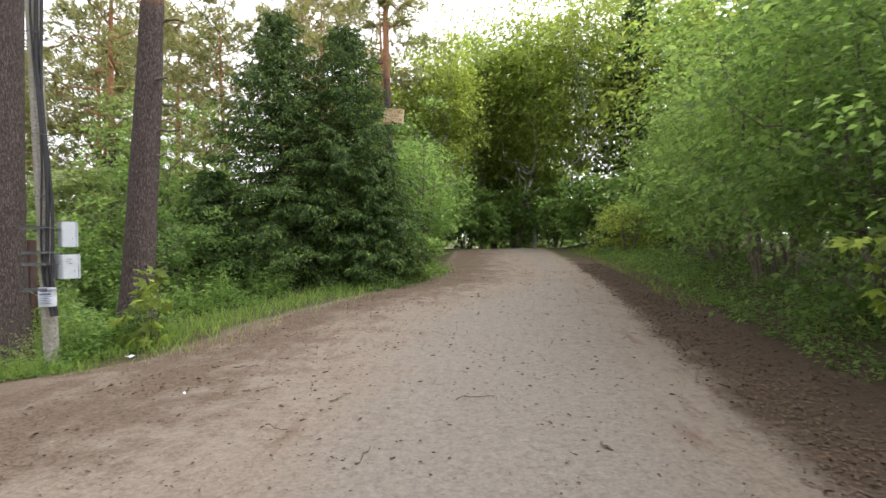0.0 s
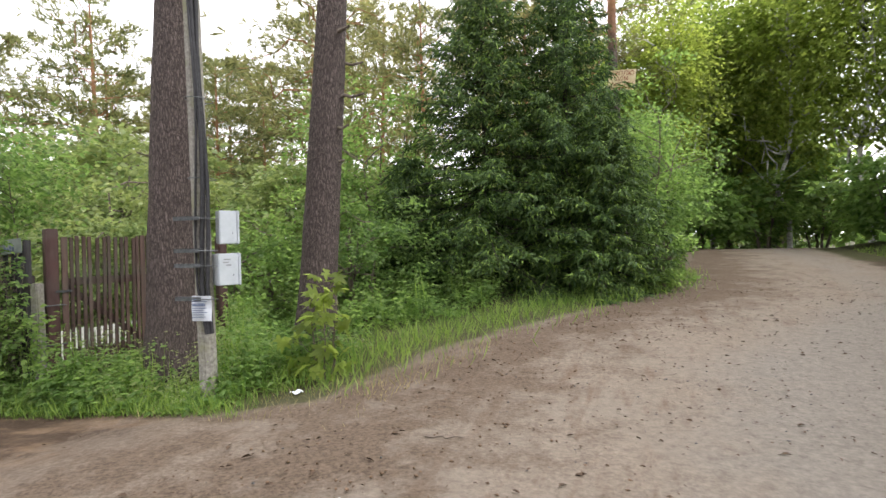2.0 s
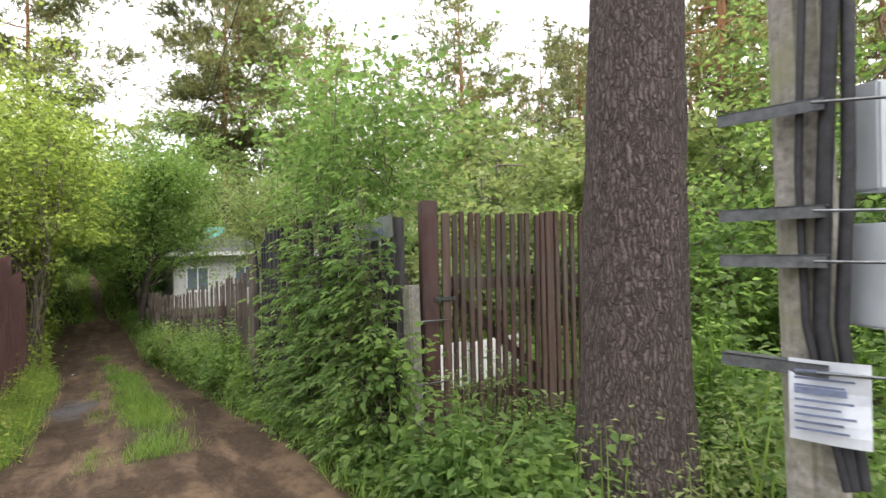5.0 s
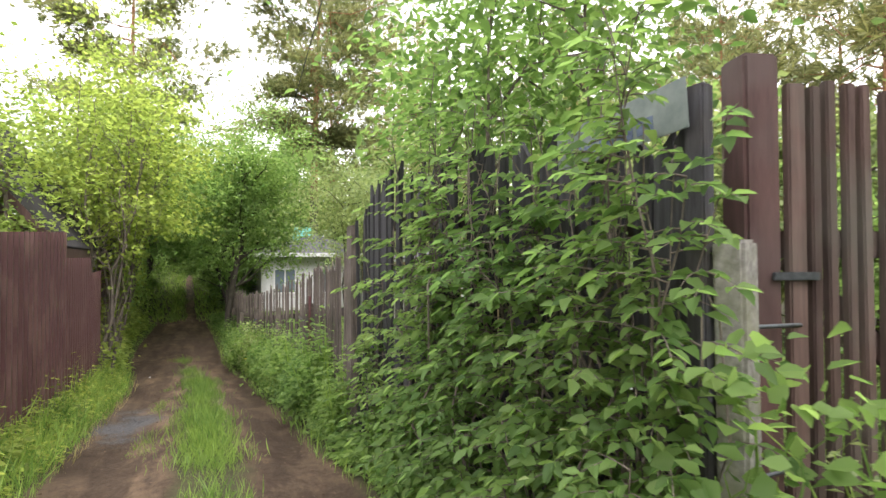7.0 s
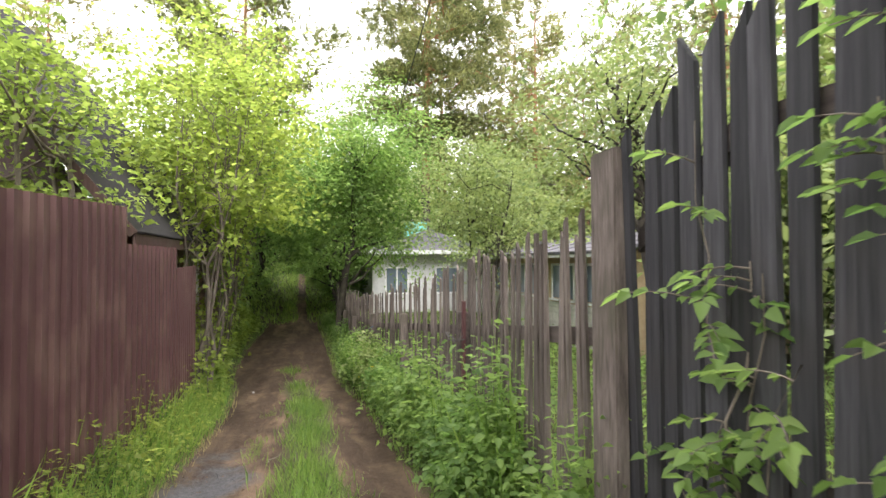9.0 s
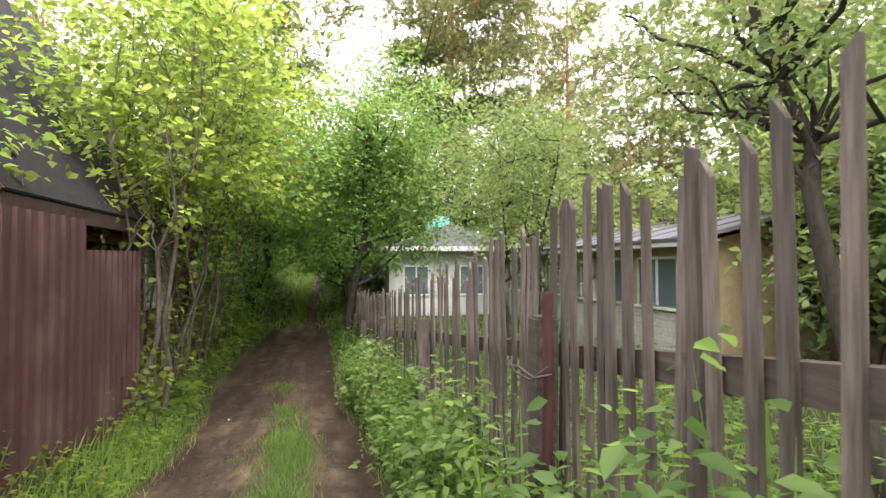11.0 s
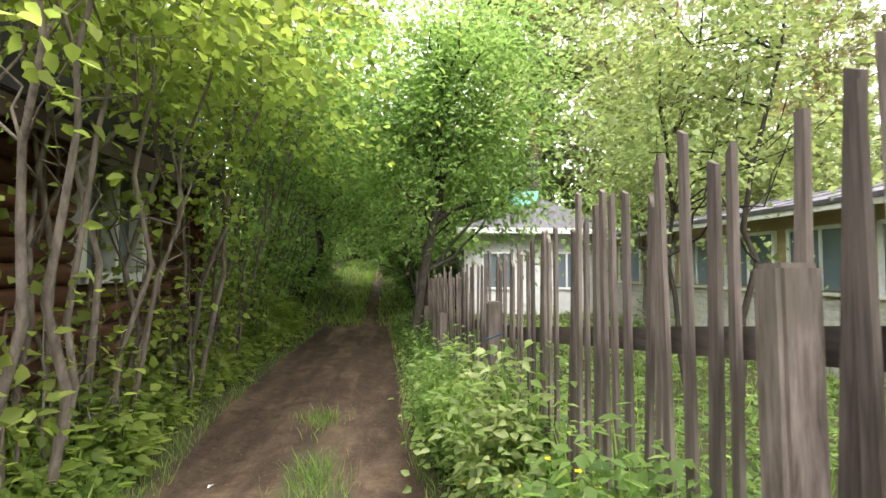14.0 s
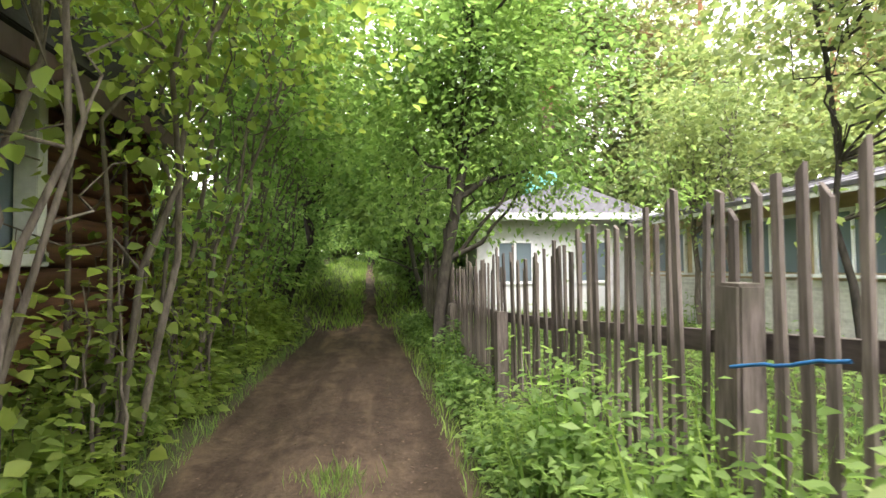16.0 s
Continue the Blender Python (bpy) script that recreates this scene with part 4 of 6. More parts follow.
broadleaf("shrub", "leafy shrub rising above the dark plank fence", "shrub", -9.9, 6.95, 4.4, (2.1, 0.75, 1.4), LEAF_FRESH, n=7000, size=0.08, stems=5, clumps=120, low=0.42, seed=136, trunk=0.02, fine=True, width=0.6, hollow=0.2, limbs=30, spread=0.3)
broadleaf("shrub", "yellow-green bush beside the metal fence corner", "shrub", -16.1, 1.95, 4.8, (1.25, 1.0, 1.9), LEAF_YELLOW, n=7000, size=0.095, stems=5, clumps=90, low=0.2, seed=104)
broadleaf("maple_sapling", "young maple sapling with large drooping leaves", "sapling", -4.15, 7.25, 1.2, (0.36, 0.36, 0.6), LEAF_YELLOW, n=110, size=0.14, stems=3, clumps=30, low=0.0, seed=105, trunk=0.014, fine=True, width=0.8, limbs=14, hang=-0.3, lobed=True)

for i, (x, y, h, rx, m) in enumerate([(-14.8, 6.05, 1.15, 0.5, LEAF_FRESH), (-16.0, 6.05, 0.95, 0.5, LEAF_FRESH), (-17.3, 6.0, 0.85, 0.45, LEAF_FRESH), (-18.65, 5.95, 1.2, 0.45, LEAF_PALE), (-13.0, 6.05, 0.8, 0.5, LEAF_FRESH), (-20.3, 5.85, 0.9, 0.5, LEAF_FRESH)]):
    broadleaf("raspberry_bush", "raspberry canes with soft green leaves along the pickets", "raspberry", x, y, h, (rx, 0.2, h * 0.48), m, GRASS, 850, 0.07, 6, 40, 0.05, seed=120 + i, trunk=0.007, fine=True, width=0.62, group="raspberry canes", hollow=0.3, limbs=16, spread=0.1)
spray_shrub("shrub", "low broad-leaved shrub at the foot of the plank fence", -8.9, 6.14, 1.0, 0.1, 0.85, 26, LEAF_FRESH, 133, 0.28, 0.075)
spray_shrub("shrub", "sparse broad-leaved shoots through the plank fence", -10.95, 6.18, 0.4, 0.05, 1.4, 4, LEAF_FRESH, 134, 0.28, 0.075)
broadleaf("shrub", "broad-leaved shoots in front of the gate post", "shrub", -7.55, 6.3, 1.25, (0.38, 0.22, 0.55), LEAF_FRESH, GRASS, 330, 0.07, 4, 26, 0.05, seed=131, trunk=0.01, fine=True, width=0.8, limbs=12, spread=0.1)
low = broadleaf("bush", "dark green undergrowth bush beneath the hazels", "bush", -26.5, 1.3, 2.6, (1.5, 1.1, 1.3), LEAF_FRESH, n=3600, size=0.14, clumps=60, low=0.0, seed=132, group="undergrowth along the lane")
for i, (x, y, k) in enumerate([(-24.2, 0.9, 0.9), (-28.8, 1.3, 0.95), (-31, 1.5, 1.0), (-33.2, 1.4, 1.0), (-35.6, 1.2, 1.1), (-38.4, 0.9, 1.2), (-41.5, 0.6, 1.3), (-45, 0.3, 1.4), (-49, -0.1, 1.5), (-54, -0.5, 1.6), (-60, -1.2, 1.8), (-66, -2, 2.2),
                           (-34, 6.5, 0.9), (-37, 6.4, 1.0), (-40.5, 6.3, 1.1), (-44.5, 6.1, 1.3), (-49, 5.8, 1.4), (-54, 5.6, 1.6), (-60, 5.3, 1.8), (-67, 5.2, 2.2), (-27, -1.5, 1.3), (-31, -2, 1.5), (-36, -2.2, 1.6)]):
    q = copy_thing(low, pose(x, y, gz(x, y) - 0.03, 0, 0, (i % 4) * 90))
    q.scale = (k, k, k)
for i, y in enumerate((-9, -4.5, 0, 4.5, 9)):
    q = copy_thing(under, pose(-74 + (i % 2) * 2.5, y, gz(-76, y) - 0.05, 0, 0, i * 40))
    q.scale = (1.9, 1.9, 1.9)

for i, (x, y, h, ly, m) in enumerate([(-33, 2.0, 8.2, 1.6, LEAF_FRESH), (-37.5, 6.4, 8.8, -1.7, LEAF_FRESH), (-43, 1.6, 9.2, 1.5, LEAF_YELLOW)]):
    broadleaf("tree", "tall green tree arching over the lane", "tree", x, y, h, (2.7, 2.7, 3.3), m, BARK_DARK, 8000, 0.16, 2, 140, 0.42, (0, ly), 140 + i, 0.1, group="trees along the lane", hang=-0.4)

for i, (x, y) in enumerate([(-71, 1.6), (-72.5, 3.8), (-71, -0.8), (-69.5, 6.2)]):
    q = copy_thing(low, pose(x, y, gz(x, y) - 0.1, 0, 0, i * 80))
    q.scale = (2.4, 2.4, 2.4)
for i, (x, y, h, n) in enumerate([(-20.6, 2.95, 1.9, 190), (-21.9, 2.9, 2.0, 220), (-23.1, 2.8, 2.2, 380), (-24.3, 2.75, 2.4, 600), (-26, 2.7, 2.4, 600), (-19.3, 3.0, 1.5, 130), (-18.6, 3.2, 0.9, 130), (-20.1, 3.1, 0.9, 150)]):
    broadleaf("hazel_shoots", "young hazel shoots with bright broad leaves below the canopy", "hazel", x, y, h, (0.75, 0.3, h * 0.5), LEAF_YELLOW, BARK_GREY, n, 0.095, 5, 45, 0.05, seed=160 + i, trunk=0.014, fine=True, width=0.8, group="hazels along the lane", hollow=0.2, limbs=16, spread=0.14)

# far woods all round, beyond the gardens
def far_woods():
    rng = np.random.default_rng(7)
    n = 30000
    a = rng.uniform(0, 2 * np.pi, n)
    r = rng.uniform(56, 80, n)
    x, y = -12 + np.cos(a) * r, 10 + np.sin(a) * r
    top = 9 + 3.5 * np.sin(a * 23) + 2.5 * np.sin(a * 57 + 1) + rng.normal(size=n)
    z = ground_z(x, y) + top * rng.random(n) ** 0.7
    me = leaves("far_woods", np.stack([x, y, z], 1), rand_dirs(rng, n, 0.6), leaf_normals(rng, n, 1.0), rng.uniform(0.7, 1.5, n), 0.7, 0.1, False)
    return tagged(part("far_woods", me, LEAF_MID), "dense mixed woods in the distance", "woods", kind="stuff")


far_woods()

# ---- utility pole with meter boxes ----
def utility_pole():
    x, y = -5.0, 6.43
    z = gz(x, y)
    t = thing("utility_pole", "weathered concrete utility pole with cables and brackets", "utility pole", x, y, z - 0.05)
    bm = bmesh.new()
    bmesh.ops.create_cone(bm, cap_ends=True, segments=8, radius1=0.095, radius2=0.075, depth=8.5)
    bmesh.ops.transform(bm, matrix=Matrix.Translation((-0.08, 0.0, 4.2)) @ pose(0, 0, 0, 0, -1.2, 22.5), verts=bm.verts)
    bmesh.ops.bevel(bm, geom=[e for e in bm.edges if abs(e.verts[0].co.z - e.verts[1].co.z) > 1], offset=0.015, segments=2, affect="EDGES")
    part("post", bm, CONCRETE, t)
    for i, h in enumerate((1.9, 1.58, 1.43, 1.1)):
        m = Matrix.Translation((-0.05, -0.125, h)) @ pose(0, 0, 0, 0, 0, 8)
        bm = bmesh.new()
        box_bm(bm, -0.17, -0.02, -0.02, 0.13, -0.014, 0.02, 0, m)
        box_bm(bm, -0.17, -0.02, 0.014, 0.13, 0.03, 0.02, 0, m)
        part("bracket", bm, STEEL, t)
        part("strap", tubes("strap", [([(0.06, -0.16, h), (0.2, -0.06, h - 0.005), (0.22, -0.03, h - 0.005)], [0.005] * 3)], 6), STEEL, t)
    rng = np.random.default_rng(2)
    for dx, dy, r in ((0.085, -0.075, 0.024), (0.11, -0.045, 0.02), (0.05, -0.1, 0.012)):
        zs = np.linspace(0.75, 8.0, 16)
        pts = [(dx - 0.02 * (q - 0.7) + 0.035 * math.sin(q * 2.1 + dx * 30) + (0.06 if q < 1.0 else 0), dy + 0.003 * q, q) for q in zs]
        part("cable", tubes("cable", [(pts, [r] * 16)], 8), RUBBER, t, "thick black cable")
    for k in (2.3, 3.1, 4.4):
        part("cable_tie", tubes("cable_tie", [([(0.05 - 0.03 * k + 0.02 + 0.11 * math.cos(a), 0.01 - 0.17 * math.sin(a) * 0.9, k) for a in np.linspace(0, 6.283, 13)], [0.005] * 13)], 4), STEEL, t)


def meter_box(x, y, z, w, d, h, label, marked=False):
    t = thing("meter_box", label, "meter box", x, y, z, "meter boxes on the pole", turn=-24)
    part("body", box(-w / 2, -d / 2, 0, w / 2, d / 2, h, 0.008), BOX_GREY, t)
    part("door", box(-w / 2 - 0.005, d / 2 + 0.001, -0.004, w / 2 + 0.005, d / 2 + 0.025, h + 0.004, 0.006), BOX_GREY, t)
    if marked:
        for i, (a, b) in enumerate(((-0.25, 0.1), (-0.3, 0.0), (-0.15, 0.12))):
            part("print_line", box(w / 2 + 0.0005, d * a, h * (0.8 - i * 0.09), w / 2 + 0.002, d * b, h * (0.84 - i * 0.09)), LABEL, t)
    part("latch", box(w / 2 + 0.001, d * 0.2, h * 0.3, w / 2 + 0.008, d * 0.26, h * 0.34, 0.002), STEEL, t)
    return t


utility_pole()
meter_box(-4.86, 6.6, 1.5, 0.11, 0.18, 0.34, "pale grey plastic electricity meter box strapped to the pole")
meter_box(-4.85, 6.56, 1.08, 0.2, 0.2, 0.32, "larger pale grey electricity meter box strapped below the first", True)


def notice():
    t = thing("paper_notice", "torn white paper notice with blue print pasted on the pole", "notice", -4.925, 6.32, 0.74, turn=20)
    bm = bmesh.new()
    bmesh.ops.create_grid(bm, x_segments=6, y_segments=8, size=0.5)
    for v in bm.verts:
        u, w = v.co.x, v.co.y
        v.co = (u * 0.2, -0.012 * math.cos(u * 3) + 0.006 * math.sin(w * 7 + u * 3), (w + 0.5) * 0.25)
    part("sheet", bm, PAPER, t)
    for i in range(9):
        w = 0.15 if i else 0.17
        part("print_line", box(-0.085, -0.026, 0.215 - i * 0.022, -0.085 + w * (0.75 + 0.25 * math.sin(i * 5) ** 2), -0.023, 0.215 - i * 0.022 + (0.02 if i == 3 else 0.007)), INK, t)


notice()


def overhead_wire(a, b, sag, name="overhead_wire", r=0.012):
    s = np.linspace(0, 1, 24)[:, None]
    p = np.array(a) + (np.array(b) - np.array(a)) * s
    p[:, 2] -= (4 * sag * s * (1 - s))[:, 0]
    tagged(part(name, tubes(name, [(p, [r] * 24)], 5), RUBBER), "thin black overhead wire between poles", "wire")


overhead_wire((-5.15, 6.4, 7.0), (-6.6, 34, 6.9), 0.2)
overhead_wire((-5.3, 6.4, 7.8), (-34, 8.2, 6.0), 0.6)


def words(parent, text, size, mat, m, name="lettering"):
    c = bpy.data.curves.new(name, "FONT")
    c.body, c.size, c.align_x, c.extrude = text, size, "CENTER", 0.002
    tmp = new("tmp", c)
    me = bpy.data.meshes.new_from_object(tmp.evaluated_get(bpy.context.evaluated_depsgraph_get()))
    bpy.data.objects.remove(tmp)
    me.transform(m)
    return part(name, me, mat, parent)


def painted_board():
    t = thing("painted_sign", "cream wooden board with red hand-painted lettering on the pine", "sign", -1.42, 15.76, gz(-1.43, 15.95) + 4.56, turn=-3)
    part("board", box(-0.31, -0.02, 0, 0.31, 0.01, 0.48, 0.004, pose(0, 0, 0, 0, 5, 0)), SIGN_CREAM, t)
    up = lambda z, k: pose(0, 0, 0, 0, 5, 0) @ pose(0, -0.024, z, 90, 0, 0) @ Matrix.Diagonal((k, 1, 1, 1))
    words(t, "КУПЛЮ", 0.155, SIGN_RED, up(0.34, 0.95))
    words(t, "ДОМ", 0.12, SIGN_RED, up(0.23, 1.0))
    words(t, "УЧАСТОК", 0.125, SIGN_RED, up(0.1, 0.92))
    for i in range(8):
        part("number_mark", box(-0.27 + i * 0.07, -0.024, 0.025, -0.225 + i * 0.07, -0.0205, 0.07, 0, pose(0, 0, 0, 0, 5, 0)), SIGN_RED, t)


painted_board()

# ---- garden gate ----
def garden_gate():
    gx, gy = -7.94, 6.78
    ex, ey = -7.26, 8.95
    z = gz(gx, gy)
    ang = math.degrees(math.atan2(ey - gy, ex - gx))
    span = math.hypot(ex - gx, ey - gy)
    base = -0.36
    for (x, y, w, h, lab) in ((gx, gy, 0.14, 2.1, "thick dark brown square wooden gate post"), (ex, ey, 0.14, 1.98, "dark brown wooden gate post")):
        tagged(part("gate_post", box(-w / 2, -w / 2, -0.1, w / 2, w / 2, h, 0.012), POST_BROWN), lab, "post", "gate posts").matrix_basis = pose(x, y, base, 0, 0, ang)
    t = thing("garden_gate", "closed brown picket gate with diagonal brace", "gate", gx, gy, base, turn=ang)
    rng = np.random.default_rng(9)
    n = int((span - 0.26) / 0.073)
    for i in range(n):
        s = 0.13 + i * 0.073
        w = 0.04 if i not in (0, n // 2) else 0.07
        h = 2.0 + rng.normal() * 0.008
        part("picket", box(s - w / 2, -0.074, 0.12, s + w / 2, -0.036, h, 0.006, pose(0, 0, 0, 0, rng.normal() * 0.3, 0)), GATE_BROWN, t)
    for h in (0.42, 1.36):
        part("rail", box(0.11, -0.034, h, span - 0.1, 0.006, h + 0.1, 0.006), GATE_BROWN, t)
    for a, b in ((0.16, span / 2 - 0.05), (span / 2 + 0.05, span - 0.16)):
        L = math.hypot(b - a, 0.85)
        part("brace", box(0, -0.03, -0.04, L, 0.004, 0.04, 0.005, Matrix.Translation((a, 0.036, 1.36)) @ pose(0, 0, 0, 0, math.degrees(math.atan2(0.85, b - a)), 0)), GATE_BROWN, t)
    part("latch", box(0.02, -0.09, 1.28, 0.2, -0.0745, 1.31, 0.003), STEEL, t, "rusty iron latch")
    t2 = tagged(part("concrete_post", box(-0.052, -0.055, -0.1, 0.052, 0.055, 1.42, 0.012), CONCRETE), "short weathered concrete post beside the gate", "post")
    t2.matrix_basis = pose(-7.84, 6.57, base, 1, 0, 12)
    for h in (0.62, 1.12):
        tagged(part("clamp", tubes("clamp", [([(-0.1, -0.33, h), (0.11, -0.2, h + 0.01), (0.115, 0.1, h)], [0.008] * 3)], 6), STEEL), "iron strap clamping the gate post", "clamp").matrix_basis = pose(gx, gy, base, 0, 0, 5)


garden_gate()


def picket_fence(name, label, x0, x1, step, width, top, foot, mat, rail_mat, rails, seed, thick=0.018, point=0.0, lean=1.5, ragged=0.05, gap=0.0, vary=0.4):
    """Upright boards nailed along the fence line, with rails behind."""
    rng = np.random.default_rng(seed)
    t = thing(name, label, "fence", kind="")
    x = x0
    protos = []
    for k in range(6):
        w = width * (1 - vary / 2 + vary * rng.random())
        bm = bmesh.new()
        a, b = rng.uniform(-point, point) if point else rng.normal() * 0.008, 0
        sl = 0.05 * rng.choice([-1, 1]) if point else rng.normal() * 0.012
        vs = [(-w / 2, 0), (w / 2, 0), (w / 2 + rng.normal() * 0.004, 0.5), (w / 2 - 0.004, 1 - max(0, sl)), (-w / 2 + 0.004, 1 + min(0, sl)), (-w / 2 + rng.normal() * 0.004, 0.5)]
        front = [bm.verts.new((u, -thick / 2, v)) for u, v in vs]
        back = [bm.verts.new((u, thick / 2, v)) for u, v in vs]
        bm.faces.new(front)
        bm.faces.new(back[::-1])
        for i in range(6):
            j = (i + 1) % 6
            bm.faces.new((front[i], back[i], back[j], front[j]))
        bmesh.ops.recalc_face_normals(bm, faces=bm.faces)
        me = bpy.data.meshes.new("picket")
        bm.to_mesh(me)
        bm.free()
        me.materials.append(mat)
        protos.append(me)
    while x > x1:
        if rng.random() > gap:
            y = float(fence_y(x))
            zb = foot(x) + rng.normal() * 0.03
            h = top(x) + rng.normal() * ragged - zb
            ob = new("picket", protos[rng.integers(6)])
            ob.parent = t
            ob.matrix_basis = pose(x, y - 0.045, zb, rng.normal() * 0.6, rng.normal() * lean, 180 + rng.normal() * 4) @ Matrix.Diagonal((1, 1, h, 1))
        x -= step * rng.uniform(1 - 0.375 * vary, 1 + 0.5 * vary)
    for dz, th in rails:
        xs = np.linspace(x0 + 0.05, x1, 8)
        pts = [(q, float(fence_y(q)) + 0.002, top(q) - dz) for q in xs]
        bm = bmesh.new()
        rings = [[bm.verts.new((a, b + dy, c + dz2)) for dy, dz2 in ((-0.024, -th / 2), (0.03, -th / 2), (0.03, th / 2), (-0.024, th / 2))] for a, b, c in pts]
        for r0, r1 in zip(rings[:-1], rings[1:]):
            for i in range(4):
                bm.faces.new((r0[i], r0[(i + 1) % 4], r1[(i + 1) % 4], r1[i]))
        bm.faces.new(rings[0][::-1]), bm.faces.new(rings[-1])
        bmesh.ops.recalc_face_normals(bm, faces=bm.faces)
        part("rail", bm, rail_mat, t)
    return t


TOP_X = (-60, -28, -22.9, -19.4, -16.9, -14.35, -12.2, -11.4)
TOP_Z = (1.2, -0.1, 0.02, 0.25, 0.53, 0.79, 1.04, 1.12)
top_low = lambda x: float(np.interp(x, TOP_X, TOP_Z))
foot_low = lambda x: gz(x, float(fence_y(x))) - 0.03
top_dark = lambda x: float(np.interp(x, (-11.5, -11.35, -11.1, -10.6, -7.9), (1.3, 1.45, 1.7, 1.72, 1.52)))
picket_fence("plank_fence", "tall dark weathered plank fence with narrow gaps", -8.0, -11.44, 0.1, 0.087, top_dark, foot_low, PLANK_DARK, RAIL_DARK, ((0.42, 0.09), (1.5, 0.09)), 5, 0.024, 0.03, 0.35, 0.05, vary=0.12)
picket_fence("picket_fence", "old grey weathered picket fence with uneven leaning pickets", -11.62, -20.6, 0.098, 0.044, top_low, foot_low, PICKET_GREY, RAIL_DARK, ((0.58, 0.09), (1.5, 0.08)), 6, lean=1.1, ragged=0.05, gap=0.02, vary=0.28)
picket_fence("picket_fence", "old grey weathered picket fence farther down the lane", -20.65, -31, 0.095, 0.048, top_low, foot_low, PICKET_GREY, RAIL_DARK, ((0.58, 0.09), (1.5, 0.08)), 7, lean=1.5, ragged=0.07)

for i, (x, w, h) in enumerate([(-14.03, 0.1, 0.42), (-16.8, 0.095, 0.14), (-19.7, 0.125, -0.12), (-22.9, 0.17, -0.48), (-26.0, 0.16, -0.6)]):
    y = float(fence_y(x)) - 0.02
    z = gz(x, y)
    bm = box(-w / 2, -0.05, -0.1, w / 2, 0.055, h - z, 0.012)
    tagged(part("fence_post", bm, PICKET_GREY if i else RAIL_DARK), "squat weathered grey wooden fence post", "post", "fence posts").matrix_basis = pose(x, y - 0.1, z, 0, (-1) ** i * 1.5, 0)
tagged(part("fence_post", box(-0.1, -0.03, -0.1, 0.1, 0.03, 2.0, 0.01), PICKET_GREY), "wide grey board post where the two fences meet", "post", "fence posts").matrix_basis = pose(-11.52, float(fence_y(-11.5)) - 0.11, gz(-11.5, 6.3), 0, 0, 0)
tagged(part("fence_post", box(-0.04, -0.03, -0.1, 0.04, 0.03, 1.95, 0.008), PLANK_DARK), "wide dark board ending the plank fence", "post", "fence posts").matrix_basis = pose(-7.93, 6.5, gz(-7.95, 6.5), 0, 0, 0)


tagged(part("board", box(-0.027, -0.012, 0, 0.027, 0.012, 0.8, 0.004), PAINT_RED), "short worn red board wired to the fence post", "board").matrix_basis = pose(-13.94, 6.27, -0.28, 0, 1.2, 4)


def wire_loop():
    p = [(-14.17, 6.2, 0.22), (-14.1, 6.17, 0.2), (-14.0, 6.17, 0.21), (-13.9, 6.2, 0.18), (-13.86, 6.26, 0.2)]
    t = thing("tie_wire", "twisted grey wire binding the fence post", "wire", 0, 0, 0)
    part("strand", tubes("strand", [(p, [0.006] * 5)], 5), WIRE, t)
    part("strand", tubes("strand", [([(a - 0.01, b - 0.012, c + 0.03 * math.sin(i * 2)) for i, (a, b, c) in enumerate(p)], [0.005] * 5)], 5), WIRE, t)


wire_loop()


def house_sign():
    t = thing("street_sign", "faded grey-green tin street sign on the fence top", "sign", -8.28, 6.44, 1.5, turn=0)
    part("plate", box(-0.36, -0.006, -0.08, 0.36, 0.0, 0.1, 0.002, pose(0, 0, 0, 0, -4, 0)), SIGN_GREY, t)
    rng = random.Random(3)
    x = -0.26
    while x < 0.2:
        w = rng.uniform(0.02, 0.034)
        part("letter_mark", box(x, -0.01, -0.05, x + w, -0.0065, rng.uniform(-0.01, 0.015), 0, pose(0, 0, 0, 0, -4, 0)), INK, t)
        x += w + 0.022
    return t


house_sign()

